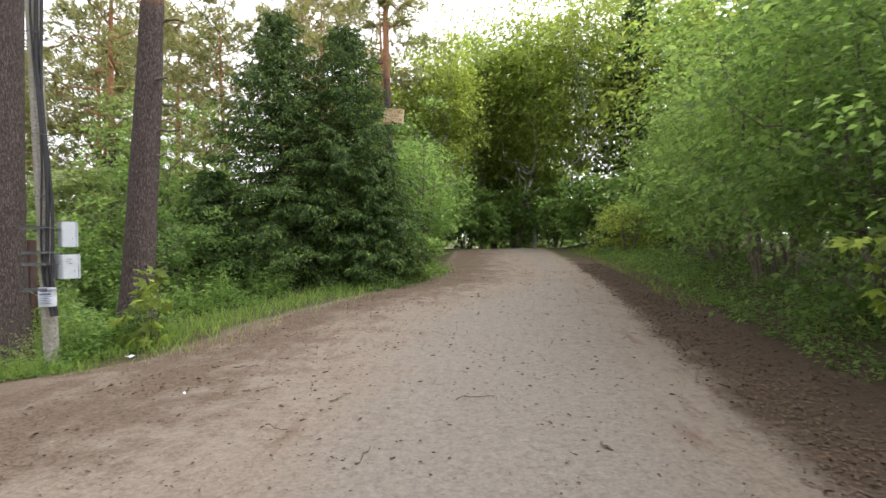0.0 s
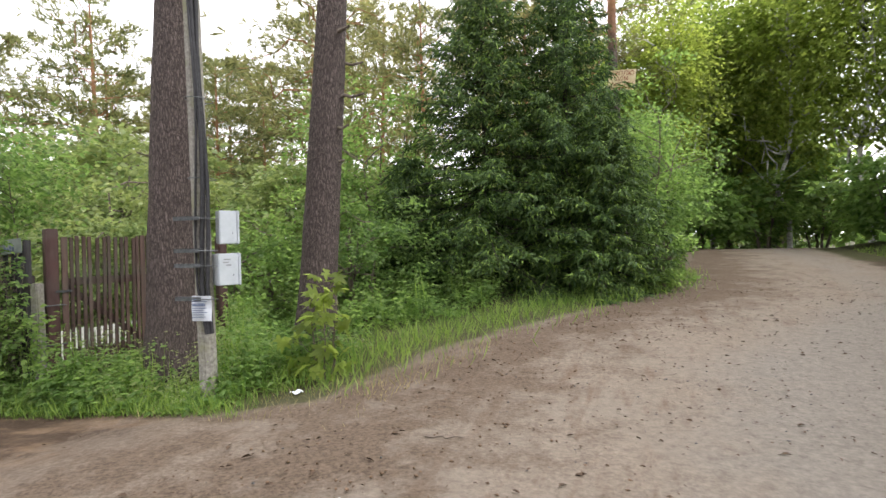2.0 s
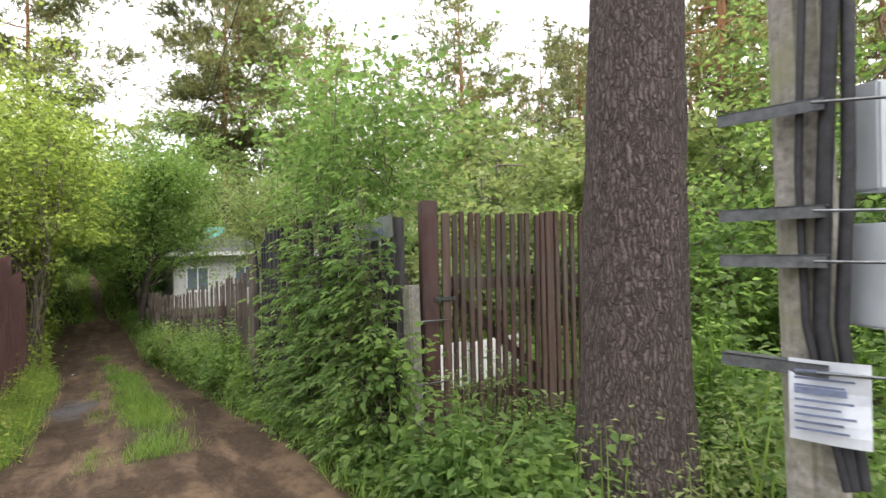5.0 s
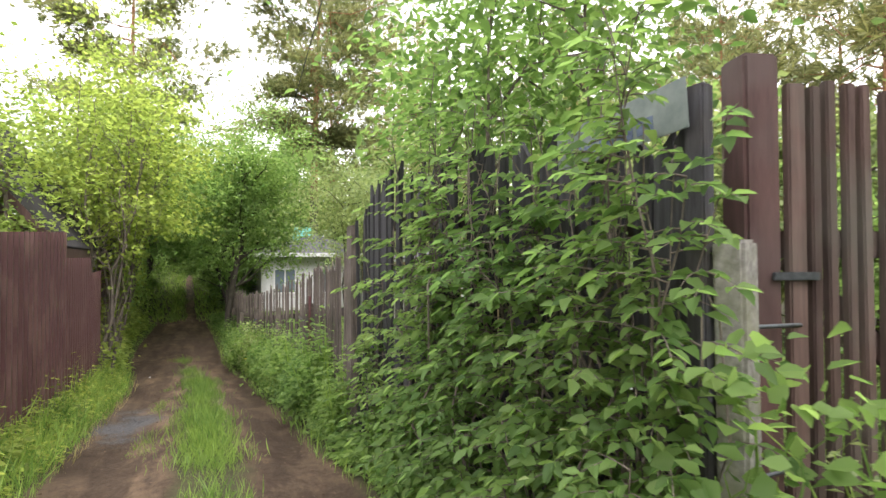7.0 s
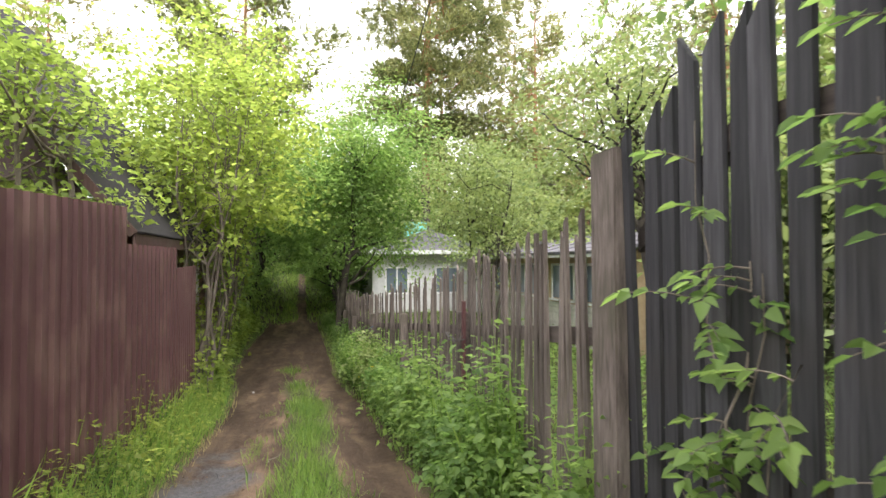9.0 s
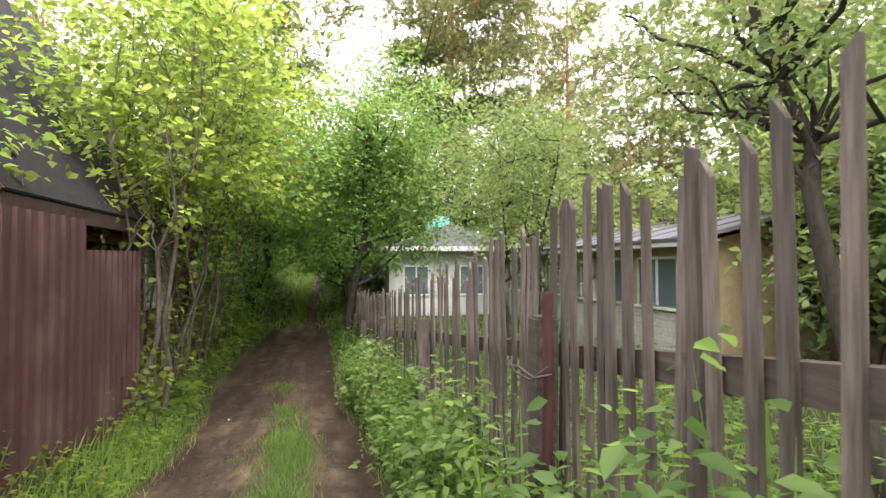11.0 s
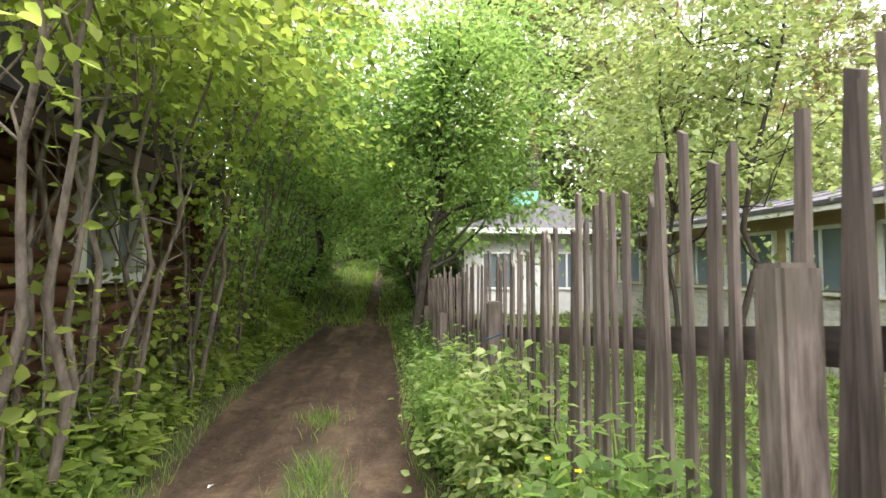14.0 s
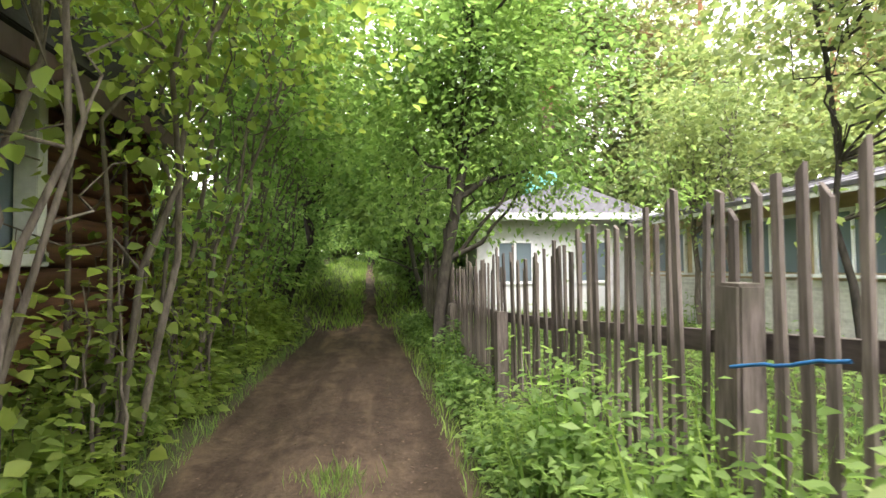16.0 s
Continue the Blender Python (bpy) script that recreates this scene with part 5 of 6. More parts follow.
# ---- profiled metal fence and log house on the other side ----
def metal_fence(x0, x1, y0, y1, top0, top1, label):
    t = thing("metal_fence", label, "fence", group="profiled metal fence")
    n = int((x0 - x1) / 1.15 + 0.5)
    for i in range(n):
        a, b = x0 + (x1 - x0) * i / n, x0 + (x1 - x0) * (i + 1) / n
        ya, yb = y0 + (y1 - y0) * i / n, y0 + (y1 - y0) * (i + 1) / n
        zb = min(gz(a, ya), gz(b, yb)) + 0.02
        prof = []
        ribs = int(round(abs(a - b) / 0.165))
        for k in range(ribs):
            u = k / ribs
            for du, d in ((0.0, 0), (0.58, 0), (0.68, 0.028), (0.9, 0.028)):
                prof.append((u + du / ribs, d))
        prof.append((1.0, 0))
        bm = bmesh.new()
        lo, hi, lo2, hi2 = [], [], [], []
        for u, d in prof:
            x, y = a + (b - a) * u, ya + (yb - ya) * u + d
            top = top0 + (top1 - top0) * (x - x0) / (x1 - x0)
            lo.append(bm.verts.new((x, y, zb)))
            hi.append(bm.verts.new((x, y, top)))
            lo2.append(bm.verts.new((x, y - 0.002, zb)))
            hi2.append(bm.verts.new((x, y - 0.002, top)))
        for k in range(len(prof) - 1):
            bm.faces.new((lo[k + 1], lo[k], hi[k], hi[k + 1]))
            bm.faces.new((lo2[k], lo2[k + 1], hi2[k + 1], hi2[k]))
            bm.faces.new((hi[k], hi2[k], hi2[k + 1], hi[k + 1]))
        part("sheet", bm, METAL_BROWN, t)
    for h in (0.45, 1.5):
        bm = bmesh.new()
        m = Matrix.Translation((x0, y0 - 0.03, gz((x0 + x1) / 2, y0) + h)) @ pose(0, 0, 0, 0, 0, math.degrees(math.atan2(y1 - y0, x1 - x0)))
        box_bm(bm, 0, -0.02, -0.02, math.hypot(x1 - x0, y1 - y0), 0.02, 0.02, 0, m)
        part("crossbar", bm, METAL_BROWN, t)
    return t


metal_fence(-11.3, -14.95, 3.36, 3.3, 1.2, 1.38, "tall dark brown profiled metal sheet fence")
metal_fence(-14.96, -17.1, 3.3, 3.22, 1.04, 1.06, "dark brown profiled metal sheet fence one step lower")
metal_fence(-17.11, -18.75, 3.22, 3.12, 0.79, 0.82, "lowest dark brown profiled metal sheet fence")


def log_house():
    x0, x1, y0, y1 = -23.1, -17.0, -4.0, 2.45
    zb = -1.3
    t = thing("log_house", "brown log house with steep dark roof behind the hazels", "house", (x0 + x1) / 2, (y0 + y1) / 2, zb)
    ox, oy = (x0 + x1) / 2, (y0 + y1) / 2
    part("plinth", box(x0 - ox - 0.05, y0 - oy, -0.1, x1 - ox + 0.05, y1 - oy + 0.04, 0.3, 0.01), CONCRETE, t)
    win = (-21.75, -20.7)
    r = 0.1
    for i in range(13):
        z = 0.3 + r + i * 2 * r * 0.97
        spans = [(x0 - 0.25, x1 + 0.25)]
        if 1.35 < z < 2.45:
            spans = [(x0 - 0.25, win[0]), (win[1], x1 + 0.25)]
        for a, b in spans:
            p = [(q - ox, y1 - oy, z) for q in np.linspace(a, b, 5)]
            part("log", tubes("log", [(p, [r] * 5)], 12, 0.01, i), LOG, t)
        for xx in (x1, x0):
            p = [(xx - ox, q - oy, z + r) for q in np.linspace(y0, y1 + 0.25, 5)]
            part("log", tubes("log", [(p, [r] * 5)], 12, 0.01, i), LOG, t)
    # solid block added behind the logs, coloured as dark as an unlit room
    part("dark_infill", box(x0 - ox + 0.04, y0 - oy, 0.3, x1 - ox - 0.04, y1 - oy - 0.09, 2.7), DARK, t)
    w = part("window", box(win[0] - ox, y1 - oy - 0.05, 1.4, win[1] - ox, y1 - oy - 0.03, 2.45), GLASS, t)
    for a, b, c, d in ((win[0] - 0.09, 1.3, win[0] + 0.02, 2.55), (win[1] - 0.02, 1.3, win[1] + 0.09, 2.55), (win[0] - 0.12, 1.28, win[1] + 0.12, 1.38), (win[0], 2.45, win[1], 2.56), ((win[0] + win[1]) / 2 - 0.03, 1.38, (win[0] + win[1]) / 2 + 0.03, 2.45)):
        fr = part("frame", box(a - ox, y1 - oy - 0.02, b, c - ox, y1 - oy + 0.13, d, 0.006), TRIM_WHITE, w)
    ry, rz = (y0 + y1) / 2, 7.0
    eave_z, eave_y = 2.5, y1 + 0.5
    for s in (1, -1):
        ey = eave_y - oy if s > 0 else y0 - 0.45 - oy
        L = math.hypot(ry - oy - ey, rz - eave_z)
        a = math.degrees(math.atan2(rz - eave_z, abs(ry - oy - ey)))
        m = Matrix.Translation((0, ey, eave_z)) @ pose(0, 0, 0, (180 - a) if s > 0 else a, 0, 0)
        bm = box(x0 - ox - 0.5, 0, -0.05, x1 - ox + 0.6, L, 0.05, 0.01, m)
        part("roof", bm, ROOF_DARK, t)
        for xx in (x1 - ox + 0.6,):
            part("verge_board", box(xx, 0, -0.05, xx + 0.03, L, 0.055, 0.004, m), POST_BROWN, t)
    part("fascia", box(x0 - ox - 0.5, eave_y - oy - 0.02, eave_z - 0.14, x1 - ox + 0.6, eave_y - oy + 0.012, eave_z + 0.02, 0.004), POST_BROWN, t)
    bm = bmesh.new()
    for xx in (x1 - ox + 0.05, x1 - ox - 0.02):
        bm.verts.new((xx, y0 - oy, 2.7)), bm.verts.new((xx, y1 - oy, 2.7)), bm.verts.new((xx, 0, rz - 0.1))
    bm.verts.ensure_lookup_table()
    v = bm.verts
    bm.faces.new((v[0], v[1], v[2]))
    bm.faces.new((v[5], v[4], v[3]))
    for i in range(3):
        j = (i + 1) % 3
        bm.faces.new((v[i], v[i + 3], v[j + 3], v[j]))
    part("gable", bm, POST_BROWN, t)


log_house()


def window(t, ox, oy, x0, x1, z0, z1, y, face=1):
    """A framed pane in a wall that faces the lane."""
    w = part("window", box(x0 - ox, y - oy - 0.03, z0, x1 - ox, y - oy - 0.015, z1), GLASS, t)
    for a, b, c, d in ((x0 - 0.05, z0 - 0.05, x0 + 0.03, z1 + 0.05), (x1 - 0.03, z0 - 0.05, x1 + 0.05, z1 + 0.05), (x0, z1, x1, z1 + 0.06), ((x0 + x1) / 2 - 0.025, z0, (x0 + x1) / 2 + 0.025, z1)):
        part("frame", box(a - ox, y - oy - 0.06, b, c - ox, y - oy - 0.002, d, 0.004), TRIM_WHITE, w)
    part("sill", box(x0 - ox - 0.1, y - oy - 0.13, z0 - 0.08, x1 - ox + 0.1, y - oy, z0 - 0.03, 0.006), TRIM_WHITE, w)


def pale_house():
    x0, x1, y0, y1, zb = -31.5, -20.3, 12.0, 17.5, -1.45
    ox, oy = (x0 + x1) / 2, (y0 + y1) / 2
    t = thing("garden_house", "pale brick and ochre garden house with grey roof and veranda windows", "house", ox, oy, zb)
    part("wall", box(x0 - ox, y0 - oy, -0.2, x1 - ox, y1 - oy, 2.5), WALL_OCHRE, t)
    part("brick_base", box(x0 - ox - 0.03, y0 - oy - 0.04, -0.2, x1 - ox + 0.03, y0 - oy + 0.1, 1.12), BRICK_PALE, t)
    for r in range(14):
        part("brick_course", box(x0 - ox - 0.03, y0 - oy - 0.052, 0.02 + r * 0.077, x1 - ox + 0.03, y0 - oy - 0.03, 0.02 + r * 0.077 + 0.065, 0.003), BRICK_PALE, t)
    for a in np.arange(x0 + 0.5, x1 - 1.5, 1.72):
        window(t, ox, oy, a, a + 1.35, 1.25, 2.2, y0)
    for a in (x1 - 1.75, x1 - 0.08, x0 + 0.1):
        part("column", box(a - ox - 0.06, y0 - oy - 0.16, 0, a - ox + 0.06, y0 - oy - 0.06, 2.45, 0.01), TRIM_WHITE, t)
    for a in (x0 - ox, x1 - ox - 0.15):
        part("gable", gable(a, a + 0.15, (y1 - y0) / 2, 2.502, 3.15), WALL_OCHRE, t)
    part("fascia", box(x0 - ox - 0.4, y0 - oy - 0.52, 2.42, x1 - ox + 0.4, y0 - oy - 0.48, 2.56, 0.006), TRIM_WHITE, t)
    part("soffit", box(x0 - ox - 0.4, y0 - oy - 0.48, 2.5, x1 - ox + 0.4, y0 - oy - 0.001, 2.53), WALL_OCHRE, t)
    for s in (1, -1):
        m = Matrix.Translation((0, s * ((y1 - y0) / 2 + 0.55), 2.54)) @ pose(0, 0, 0, (180 - 13) if s > 0 else 13, 0, 0)
        rf = part("roof", box(x0 - ox - 0.45, 0, -0.04, x1 - ox + 0.45, 3.4, 0.04, 0.01, m), ROOF_GREY, t)
        for k in np.arange(x0 - ox, x1 - ox, 1.1):
            part("roof_seam", box(k, 0.02, -0.065 if s > 0 else 0.04, k + 0.03, 3.34, -0.04 if s > 0 else 0.065, 0.002, m), ROOF_GREY, rf)


def gable(x0, x1, half, z0, z1):
    """A triangular wall under a roof, x0 to x1 thick."""
    bm = bmesh.new()
    a, b = ([bm.verts.new((x, -half, z0)), bm.verts.new((x, half, z0)), bm.verts.new((x, 0, z1))] for x in (x0, x1))
    bm.faces.new(a[::-1])
    bm.faces.new(b)
    for i in range(3):
        j = (i + 1) % 3
        bm.faces.new((a[i], a[j], b[j], b[i]))
    return bm


def white_house():
    x0, x1, y0, y1, zb = -38, -32.0, 7.4, 12.2, -1.4
    ox, oy = (x0 + x1) / 2, (y0 + y1) / 2
    t = thing("white_house", "small white-walled house with flat eave beyond the pickets", "house", ox, oy, zb)
    part("wall", box(x0 - ox, y0 - oy, -0.2, x1 - ox, y1 - oy, 2.6, 0.01), WALL_WHITE, t)
    part("eave", box(x0 - ox - 0.4, y0 - oy - 0.4, 2.6, x1 - ox + 0.5, y1 - oy + 0.4, 2.78, 0.01), TRIM_WHITE, t)
    for a in (8.0, 10.2):
        w = part("window", box(x1 - ox + 0.004, a - oy, 0.95, x1 - ox + 0.02, a - oy + 0.9, 2.0), GLASS, t)
        for b, c, d, e in ((a - 0.06, 0.9, a, 2.06), (a + 0.9, 0.9, a + 0.96, 2.06), (a, 2.0, a + 0.9, 2.06), (a, 0.88, a + 0.9, 0.95), (a + 0.42, 0.95, a + 0.48, 2.0)):
            part("frame", box(x1 - ox + 0.005, b - oy, c, x1 - ox + 0.05, d - oy, e, 0.003), TRIM_WHITE, w)
    bm = bmesh.new()
    pts = [(-3.2, -2.6, 2.78), (3.3, -2.6, 2.78), (3.3, 2.6, 2.78), (-3.2, 2.6, 2.78), (-3.2, 0, 3.7), (3.3, 0, 3.7)]
    v = [bm.verts.new(p) for p in pts]
    for f in ((0, 1, 5, 4), (2, 3, 4, 5), (1, 2, 5), (3, 0, 4), (3, 2, 1, 0)):
        bm.faces.new([v[i] for i in f])
    part("roof", bm, ROOF_GREY, t)
    part("dormer", box(2.2, -0.9, 2.8, 2.9, 0.0, 4.0, 0.02), ROOF_TEAL, t, "teal painted dormer")


pale_house()
white_house()


def white_panels():
    for i, (x, y, h) in enumerate([(-9.68, 7.95, 0.56), (-9.86, 9.0, 0.52)]):
        t = thing("garden_edging", "low white board edging a garden bed behind the gate", "edging", x, y, gz(x, y), "garden bed boards", turn=98)
        part("board", box(-0.5, -0.02, -0.05, 0.5, 0.02, h, 0.006), TRIM_WHITE, t)
        part("stake", box(-0.5, -0.05, -0.1, -0.45, -0.022, h + 0.05, 0.004), PICKET_GREY, t)


white_panels()

# ---- undergrowth, grass and litter ----
R = np.random.default_rng(77)
# lane verge before the dark fence and along the pickets
x, y = band(R, 900, (-11.6, -6.2), lambda v: lane_r(v) + 0.12 + 0 * v, lambda v: fence_y(v) - 0.04)
weeds("undergrowth", "leafy green weeds along the plank fence", x, y, R.uniform(0.15, 0.6, 900), LEAF_FRESH, 201, 10, 0.075)
x, y = band(R, 950, (-21, -11.5), lambda v: lane_r(v) + 0.22, lambda v: fence_y(v) - 0.05)
weeds("undergrowth", "raspberry and nettle weeds along the picket fence", x, y, R.uniform(0.3, 0.95, 950), LEAF_FRESH, 202, 18, 0.066, 0.15)
x, y = band(R, 1300, (-22, -11.5), lambda v: lane_r(v) + 0.12, lambda v: fence_y(v) - 0.03)
weeds("nettles", "narrow-leaved nettles among the weeds by the pickets", x, y, R.uniform(0.25, 0.9, 1300), LEAF_FRESH, 212, 18, 0.06, 0.1, False, 0.4)
x, y = band(R, 1300, (-30, -9), lambda v: lane_l(v) - 1.1, lambda v: lane_l(v) - 0.15)
weeds("nettles", "narrow-leaved nettles on the lane bank", x, y, R.uniform(0.12, 0.55, 1300), LEAF_YELLOW, 213, 14, 0.05, 0.09, False, 0.4)
x = R.uniform(-8.2, -4.3, 900)
y = 6.1 + R.random(900) * 2.4
k = ((x < -4.7) | (y > 6.8)) & (R.random(900) < 0.6)
weeds("nettles", "feathery weeds round the pole", x[k], y[k], R.uniform(0.25, 0.8, 900)[k], LEAF_PALE, 214, 18, 0.05, 0.11, False, 0.4)
x, y = band(R, 900, (-31, -21), lambda v: lane_r(v) + 0.2, lambda v: fence_y(v) + 0.1)
weeds("undergrowth", "green weeds along the far picket fence", x, y, R.uniform(0.15, 0.5, 900), LEAF_MID, 203, 11, 0.08, 0.16, False)
# left verge
x, y = band(R, 600, (-19, -9), lambda v: lane_l(v) - 0.75, lambda v: lane_l(v) - 0.1)
weeds("undergrowth", "low green weeds at the foot of the metal fence", x, y, R.uniform(0.08, 0.34, 600), LEAF_YELLOW, 204, 9, 0.065, 0.16, False)
x, y = band(R, 1500, (-30, -19), lambda v: lane_l(v) - 1.25, lambda v: lane_l(v) - 0.22)
weeds("undergrowth", "ground elder and ferns beneath the hazels", x, y, R.uniform(0.15, 0.6, 1500), LEAF_YELLOW, 205, 10, 0.12, 0.16)
x, y = band(R, 1500, (-12, -5), lambda v: lane_l(v) - 3.2, lambda v: lane_l(v) - 0.2)
weeds("undergrowth", "green weeds on the bank at the lane mouth", x, y, R.uniform(0.1, 0.5, 1500), LEAF_YELLOW, 206, 9, 0.08, 0.16, False)
# round the pole and pines
n = 1500
x = R.uniform(-8.0, -4.25, n)
y = 6.1 + R.random(n) * 2.6
k = ((x < -4.6) | (y > 6.7)) & (np.sin(x * 3.7 + 1) + np.sin(y * 4.3) + R.normal(size=n) * 0.5 > -0.35)
weeds("undergrowth", "tangle of leafy weeds round the pole and pines", x[k], y[k], R.uniform(0.15, 0.62, n)[k] * np.interp(y[k], (6.0, 6.8), (0.5, 1.1)), LEAF_FRESH, 207, 12, 0.075)
n = 1500
x, y = R.uniform(-9, -3.6, n), R.uniform(8.4, 12.8, n)
k = x < road_l(y) - 1.5
weeds("undergrowth", "tall green weeds behind the pines", x[k], y[k], R.uniform(0.3, 0.95, n)[k], LEAF_FRESH, 208, 12, 0.09, 0.2, False)
n = 1800
y = R.uniform(0.5, 22, n)
x = road_r(y) + 1.5 + R.random(n) ** 1.4 * 2.2
weeds("undergrowth", "low nettles and seedlings under the thicket", x, y, R.uniform(0.08, 0.5, n), LEAF_MID, 209, 10, 0.075, 0.16, False)
n = 2600
x, y = R.uniform(-30, -8, n), 6.5 + 7.5 * R.random(n) ** 1.5
k = (y > fence_y(x) + 0.2) & ~((x > -9.8) & (y < 9.8))
weeds("undergrowth", "rank garden greenery behind the fence", x[k], y[k], R.uniform(0.15, 0.6, n)[k], LEAF_FRESH, 210, 8, 0.1, 0.2, False)
n = 90
x, y = band(R, n, (-17.6, -16.4), lambda v: lane_r(v) + 0.3, lambda v: fence_y(v) + 0.15)
weeds("white_edged_shrub", "shrub with white-edged leaves by the pickets", x, y, R.uniform(0.3, 0.75, n), LEAF_WHITE, 211, 5, 0.075)

n = 7000
y = R.uniform(4.6, 17.5, n)
x = road_l(y) - R.normal(0.55, 0.5, n)
k = (y > 6.7) & (x < 0.6)
grass("grass", "green roadside grass under the spruce", x[k], y[k], R.uniform(0.08, 0.34, n)[k], GRASS, 301)
n = 17000
x = R.uniform(-22, -9.8, n)
mid = (lane_l(x) + lane_r(x)) / 2 + 0.15
y = mid + R.normal(size=n) * 0.17
patch = np.sin(x * 1.3) + np.sin(x * 3.1 + 1) + 1.6 * smooth(-19, -15, x) + R.normal(size=n) * 0.9 - np.abs(y - mid) * 3
k = patch > 0.1
grass("grass", "strip of green grass between the wheel tracks", x[k], y[k], R.uniform(0.05, 0.2, n)[k], GRASS, 302)
n = 2500
x = R.uniform(-18, -9.8, n)
y = (lane_l(x) + lane_r(x)) / 2 - 0.42 + R.normal(size=n) * 0.07
k = np.sin(x * 2.3) > 0.1
grass("grass", "thin line of grass in the lane", x[k], y[k], R.uniform(0.03, 0.1, n)[k], GRASS, 303)
n = 9000
x, y = band(R, n, (-30, -5), lambda v: lane_l(v) - 0.7, lambda v: lane_l(v) + 0.06)
grass("grass", "green grass along the lane edge", x, y, R.uniform(0.05, 0.22, n), GRASS, 304)
n = 5000
x, y = band(R, n, (-30, -4.5), lambda v: lane_r(v) - 0.08, lambda v: lane_r(v) + 0.45)
grass("grass", "green grass along the lane edge", x, y, R.uniform(0.05, 0.25, n), GRASS, 305)
n = 1200
x, y = band(R, n, (-20, -12), lambda v: lane_l(v) - 0.35, lambda v: lane_l(v) + 0.12)
grass("dry_grass", "pale dry grass at the lane edge", x, y, R.uniform(0.05, 0.16, n), STRAW, 306)
n = 5000
y = R.uniform(6, 26, n)
x = road_r(y) + 0.9 + R.random(n) * 1.2
k = y > 9.5
grass("grass", "green grass on the road verge", x[k], y[k], R.uniform(0.06, 0.25, n)[k], GRASS, 307)
n = 16000
x, y = R.uniform(-32, -8.3, n), R.uniform(6.4, 13, n)
k = y > fence_y(x) + 0.05
grass("grass", "bright lawn grass in the gardens", x[k], y[k], R.uniform(0.06, 0.25, n)[k], GRASS, 308, 0.08)
n = 16000
x, y = R.uniform(-70, -30.5, n), R.uniform(1.5, 5.8, n)
x, y = x, np.where(np.abs(y - lane_r(x) + 0.55) < 0.2, y - 0.6, y)
grass("grass", "bright grass at the far end of the lane", x, y, R.uniform(0.08, 0.3, n), GRASS, 309, 0.14)


n = 7000
x, y = band(R, n, (-19.5, -9.5), lambda v: lane_l(v) - 0.85, lambda v: lane_l(v) - 0.02)
grass("grass", "long bright grass at the foot of the metal fence", x, y, R.uniform(0.12, 0.4, n), GRASS, 310, 0.035)
n = 2500
x = R.uniform(-8.5, -4.2, n)
y = 5.95 + R.random(n) ** 1.5 * 0.9
grass("grass", "tufts of grass in front of the pole", x, y, R.uniform(0.08, 0.3, n), GRASS, 311, 0.04)


n = 3800
x, y = R.uniform(-5.4, -2.6, n), R.uniform(5.85, 9.2, n)
k = (x < road_l(y) + 0.75) & (np.sin(x * 3.1) * np.sin(y * 2.7 + 1) + R.normal(size=n) * 0.5 > -0.1)
grass("dry_grass", "pale dry grass between the pole and the road", x[k], y[k], R.uniform(0.04, 0.15, n)[k], STRAW, 312, 0.035)
n = 1600
x, y = R.uniform(-5.0, -3.0, n), R.uniform(6.9, 11, n)
k = x < road_l(y) - 0.1
grass("grass", "short green grass at the road corner", x[k], y[k], R.uniform(0.05, 0.17, n)[k], GRASS, 313, 0.04)


def scatter_flat(name, label, x, y, size, mat, seed, width=0.7):
    rng = np.random.default_rng(seed)
    n = len(x)
    a = rng.random(n) * 6.283
    b = np.stack([x, y, ground_z(x, y) + 0.012], 1)
    w = np.stack([np.cos(a), np.sin(a), rng.normal(size=n) * 0.12], 1)
    return tagged(part(name, leaves(name, b, w, leaf_normals(rng, n, 0.25), size, width, 0.2, True, 0.1), mat), label, "litter", kind="stuff")


n = 11000
y = R.uniform(0, 18, n)
x = road_r(y) - 0.1 + R.gamma(2.0, 0.42, n)
scatter_flat("leaf_litter", "brown dead leaves on the road verge", x, y, R.uniform(0.018, 0.05, n), LITTER, 401)
n = 4200
y = R.uniform(0.5, 16, n)
x = road_l(y) + R.random(n) ** 1.2 * (road_r(y) - road_l(y)) + 0.1
scatter_flat("leaf_litter", "twigs and bark scraps on the sandy road", x, y, np.minimum(0.012 + R.gamma(1.5, 0.011, n), 0.07), LITTER, 402, 0.45)
n = 1500
x, y = band(R, n, (-26, -5), lane_l, lane_r)
scatter_flat("leaf_litter", "dead leaves and scraps in the lane", x, y, R.uniform(0.012, 0.04, n), LITTER, 403, 0.5)
n = 420
y = R.uniform(0, 9, n)
x = R.uniform(-3.5, 2.6, n)


def pebbles(name, label, x, y, size, seed, mat=None):
    rng = np.random.default_rng(seed)
    o = np.array([(1, 0, 0), (-1, 0, 0), (0, 1, 0), (0, -1, 0), (0, 0, 1), (0, 0, -1)], float)
    f = np.array([(0, 2, 4), (2, 1, 4), (1, 3, 4), (3, 0, 4), (2, 0, 5), (1, 2, 5), (3, 1, 5), (0, 3, 5)])
    n = len(x)
    c = np.stack([x, y, ground_z(x, y) + 0.004], 1)
    v = c[:, None] + o[None] * size[:, None, None] * rng.uniform(0.5, 1.2, (n, 6, 1)) * [1, 1, 0.6]
    return tagged(part(name, raw(name, v.reshape(-1, 3), (np.arange(n)[:, None, None] * 6 + f).reshape(-1, 3), True), mat or STONE), label, "pebbles", kind="stuff")


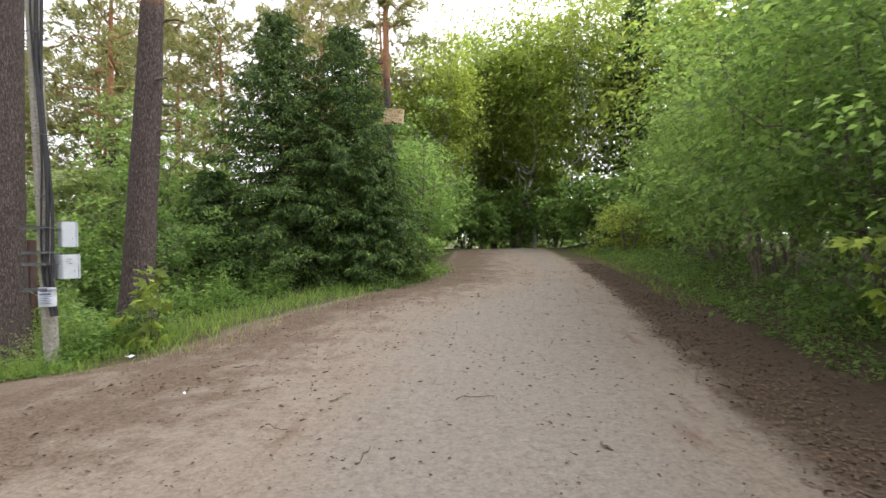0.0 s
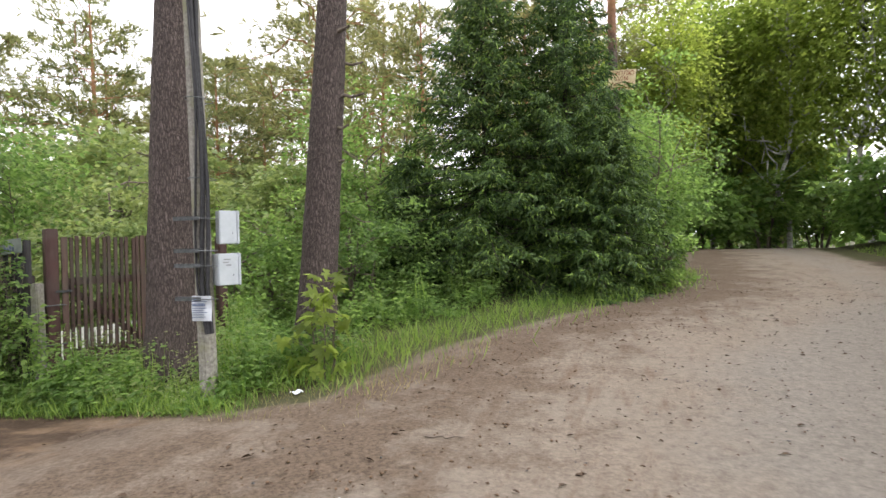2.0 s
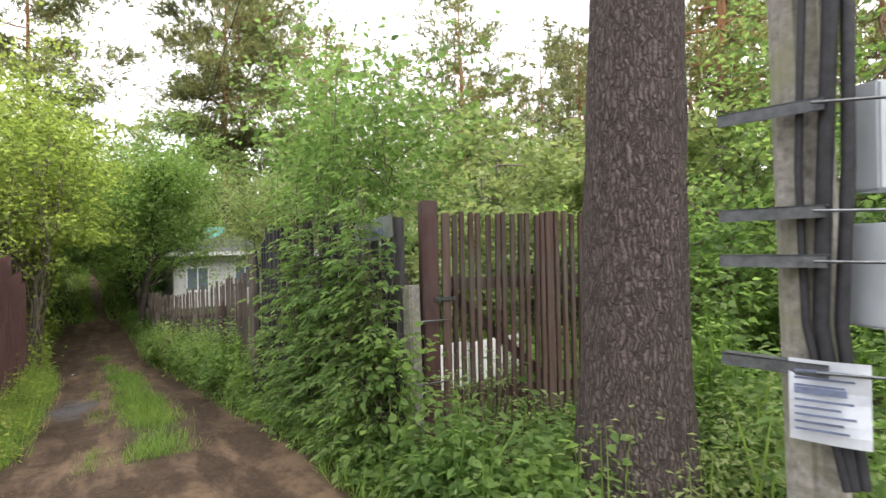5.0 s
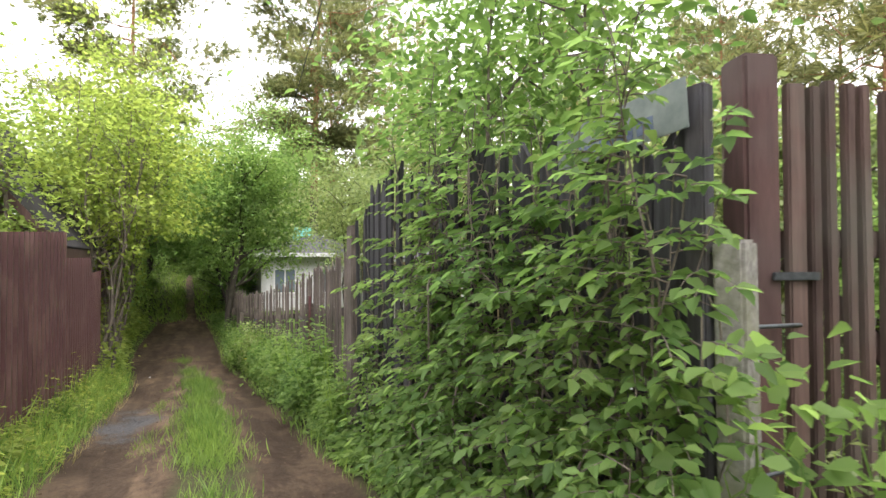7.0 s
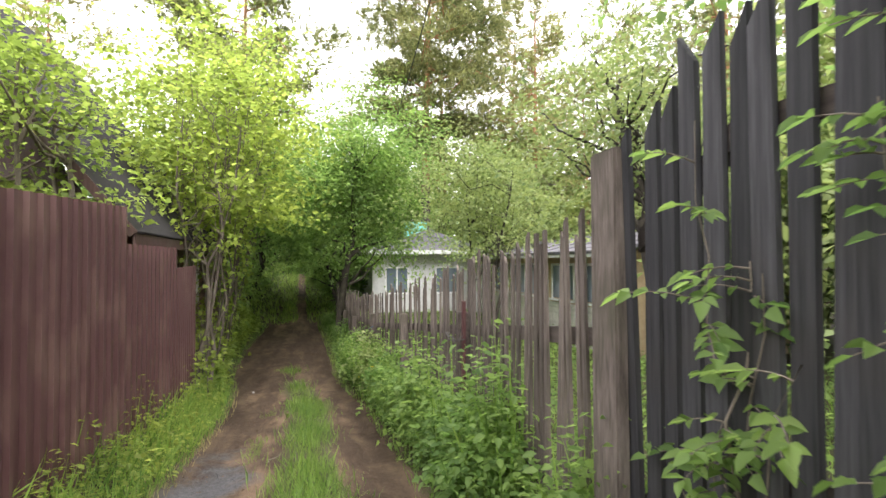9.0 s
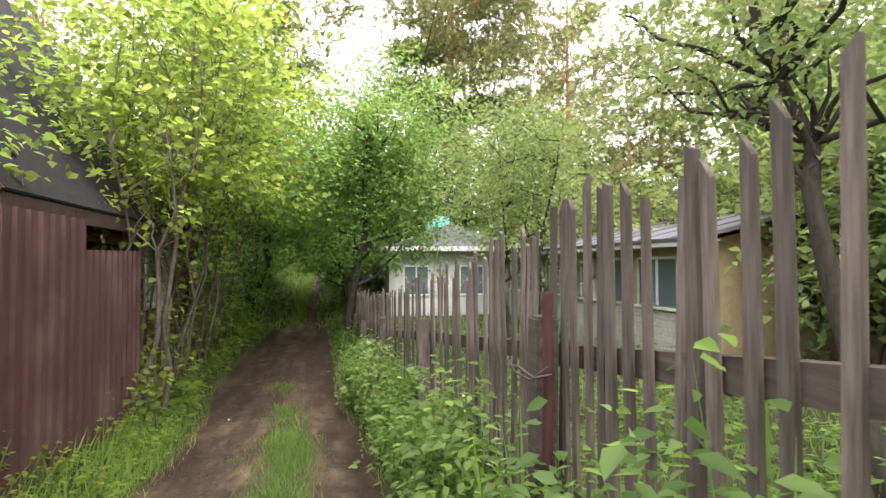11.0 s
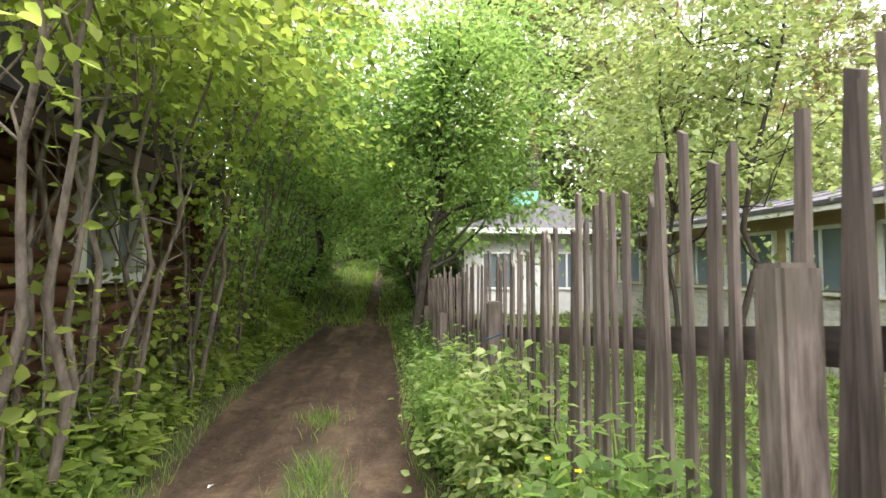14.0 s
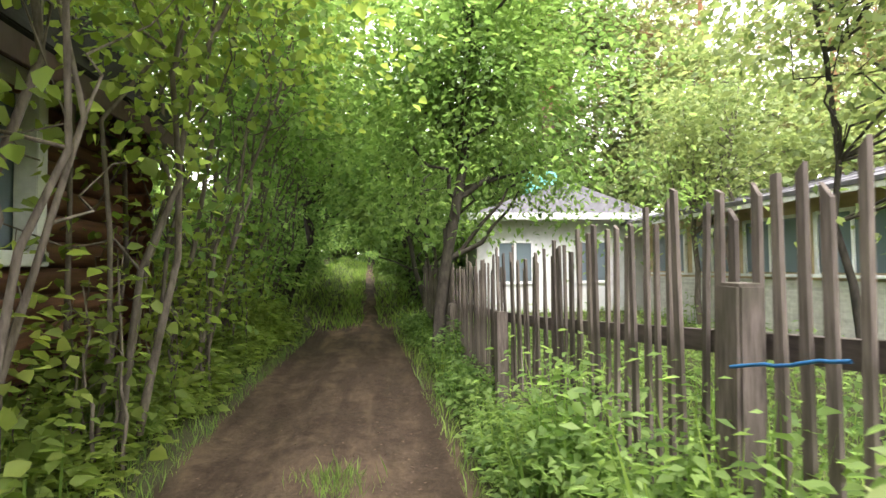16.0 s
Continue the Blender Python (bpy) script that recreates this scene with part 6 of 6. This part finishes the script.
pebbles("pebbles", "small grey pebbles on the sandy road", x, y, R.uniform(0.004, 0.016, n), 404)
n = 380
y = R.uniform(5, 12, n)
pebbles("fallen_cones", "dark fallen pine cones scattered on the sandy verge", road_l(y) + 0.2 + R.gamma(2.0, 0.55, n), y, R.uniform(0.012, 0.024, n), 406, LITTER)
n = 600
pebbles("gravel", "grey gravel patch in the wheel track", -14.6 + R.normal(size=n) * 0.6, 4.1 + R.normal(size=n) * 0.16, R.uniform(0.003, 0.009, n), 405)


def stick(x, y, L, a, r=0.008):
    rng = np.random.default_rng(int(abs(x * 100)))
    d = np.array([math.cos(radians(a)), math.sin(radians(a)), 0]) * L
    p = bent(rng, (0, 0, r), d + [0, 0, r], 6, 0.06)
    tagged(part("stick", tubes("stick", [(p, r * np.linspace(1, 0.5, 6))], 5), BARK_GREY), "dry fallen stick on the ground", "stick", "sticks").matrix_basis = pose(x, y, gz(x, y) + 0.01)


for q in ((-1.9, 5.0, 0.35, 20), (0.3, 4.6, 0.4, 15), (-0.4, 3.2, 0.3, 80), (0.7, 2.6, 0.22, 5), (-1.3, 4.0, 0.25, -30), (-0.9, 4.6, 0.3, 60), (-15.0, 4.55, 0.25, 150), (1.4, 3.4, 0.15, 100), (-2.4, 6.0, 0.3, 10)):
    stick(*q)


def paper_scrap(x, y, s, a):
    bm = bmesh.new()
    bmesh.ops.create_grid(bm, x_segments=4, y_segments=4, size=s / 2)
    for v in bm.verts:
        v.co.z = 0.012 + 0.02 * math.sin(v.co.x * 60 + 1) * math.sin(v.co.y * 45)
    tagged(part("paper_scrap", bm, PAPER), "crumpled white paper scrap on the ground", "litter", "paper scraps").matrix_basis = pose(x, y, gz(x, y) + 0.015, 0, 0, a)


paper_scrap(-4.11, 6.71, 0.11, 20)
paper_scrap(-2.46, 4.92, 0.025, 50)
paper_scrap(-20.1, 3.9, 0.04, 10)


def celandine(x, y, h, seed):
    rng = np.random.default_rng(seed)
    t = thing("yellow_flower", "yellow flowering celandine among the weeds", "flower", x, y, gz(x, y), "celandines")
    for i in range(4):
        d = rng.normal(size=2) * 0.1
        top = np.array([d[0], d[1], h * rng.uniform(0.8, 1.1)])
        part("stalk", tubes("stalk", [(bent(rng, (0, 0, 0), top, 4, 0.04), [0.004] * 4)], 4), GRASS, t)
        a = np.arange(5) * 1.2566
        w = np.stack([np.cos(a), np.sin(a), np.full(5, 0.35)], 1)
        part("blossom", leaves("blossom", np.repeat(top[None], 5, 0), w, np.repeat([[0, 0, 1.0]], 5, 0), np.full(5, 0.026), 0.8), PETAL, t)


for i, (x, y, h) in enumerate([(-17.9, 5.98, 0.5), (-17.75, 6.05, 0.55), (-17.5, 6.0, 0.45), (-18.0, 6.1, 0.6), (-15.2, 6.1, 0.4), (-19.0, 5.9, 0.45)]):
    celandine(x, y, h, 500 + i)

tagged(part("garden_hose", tubes("garden_hose", [(bent(np.random.default_rng(1), (-19.62, 6.02, -0.4), (-19.2, 6.06, -0.31), 10, 0.02), [0.006] * 10)], 8), HOSE_BLUE), "blue garden hose hooked over the fence", "hose")
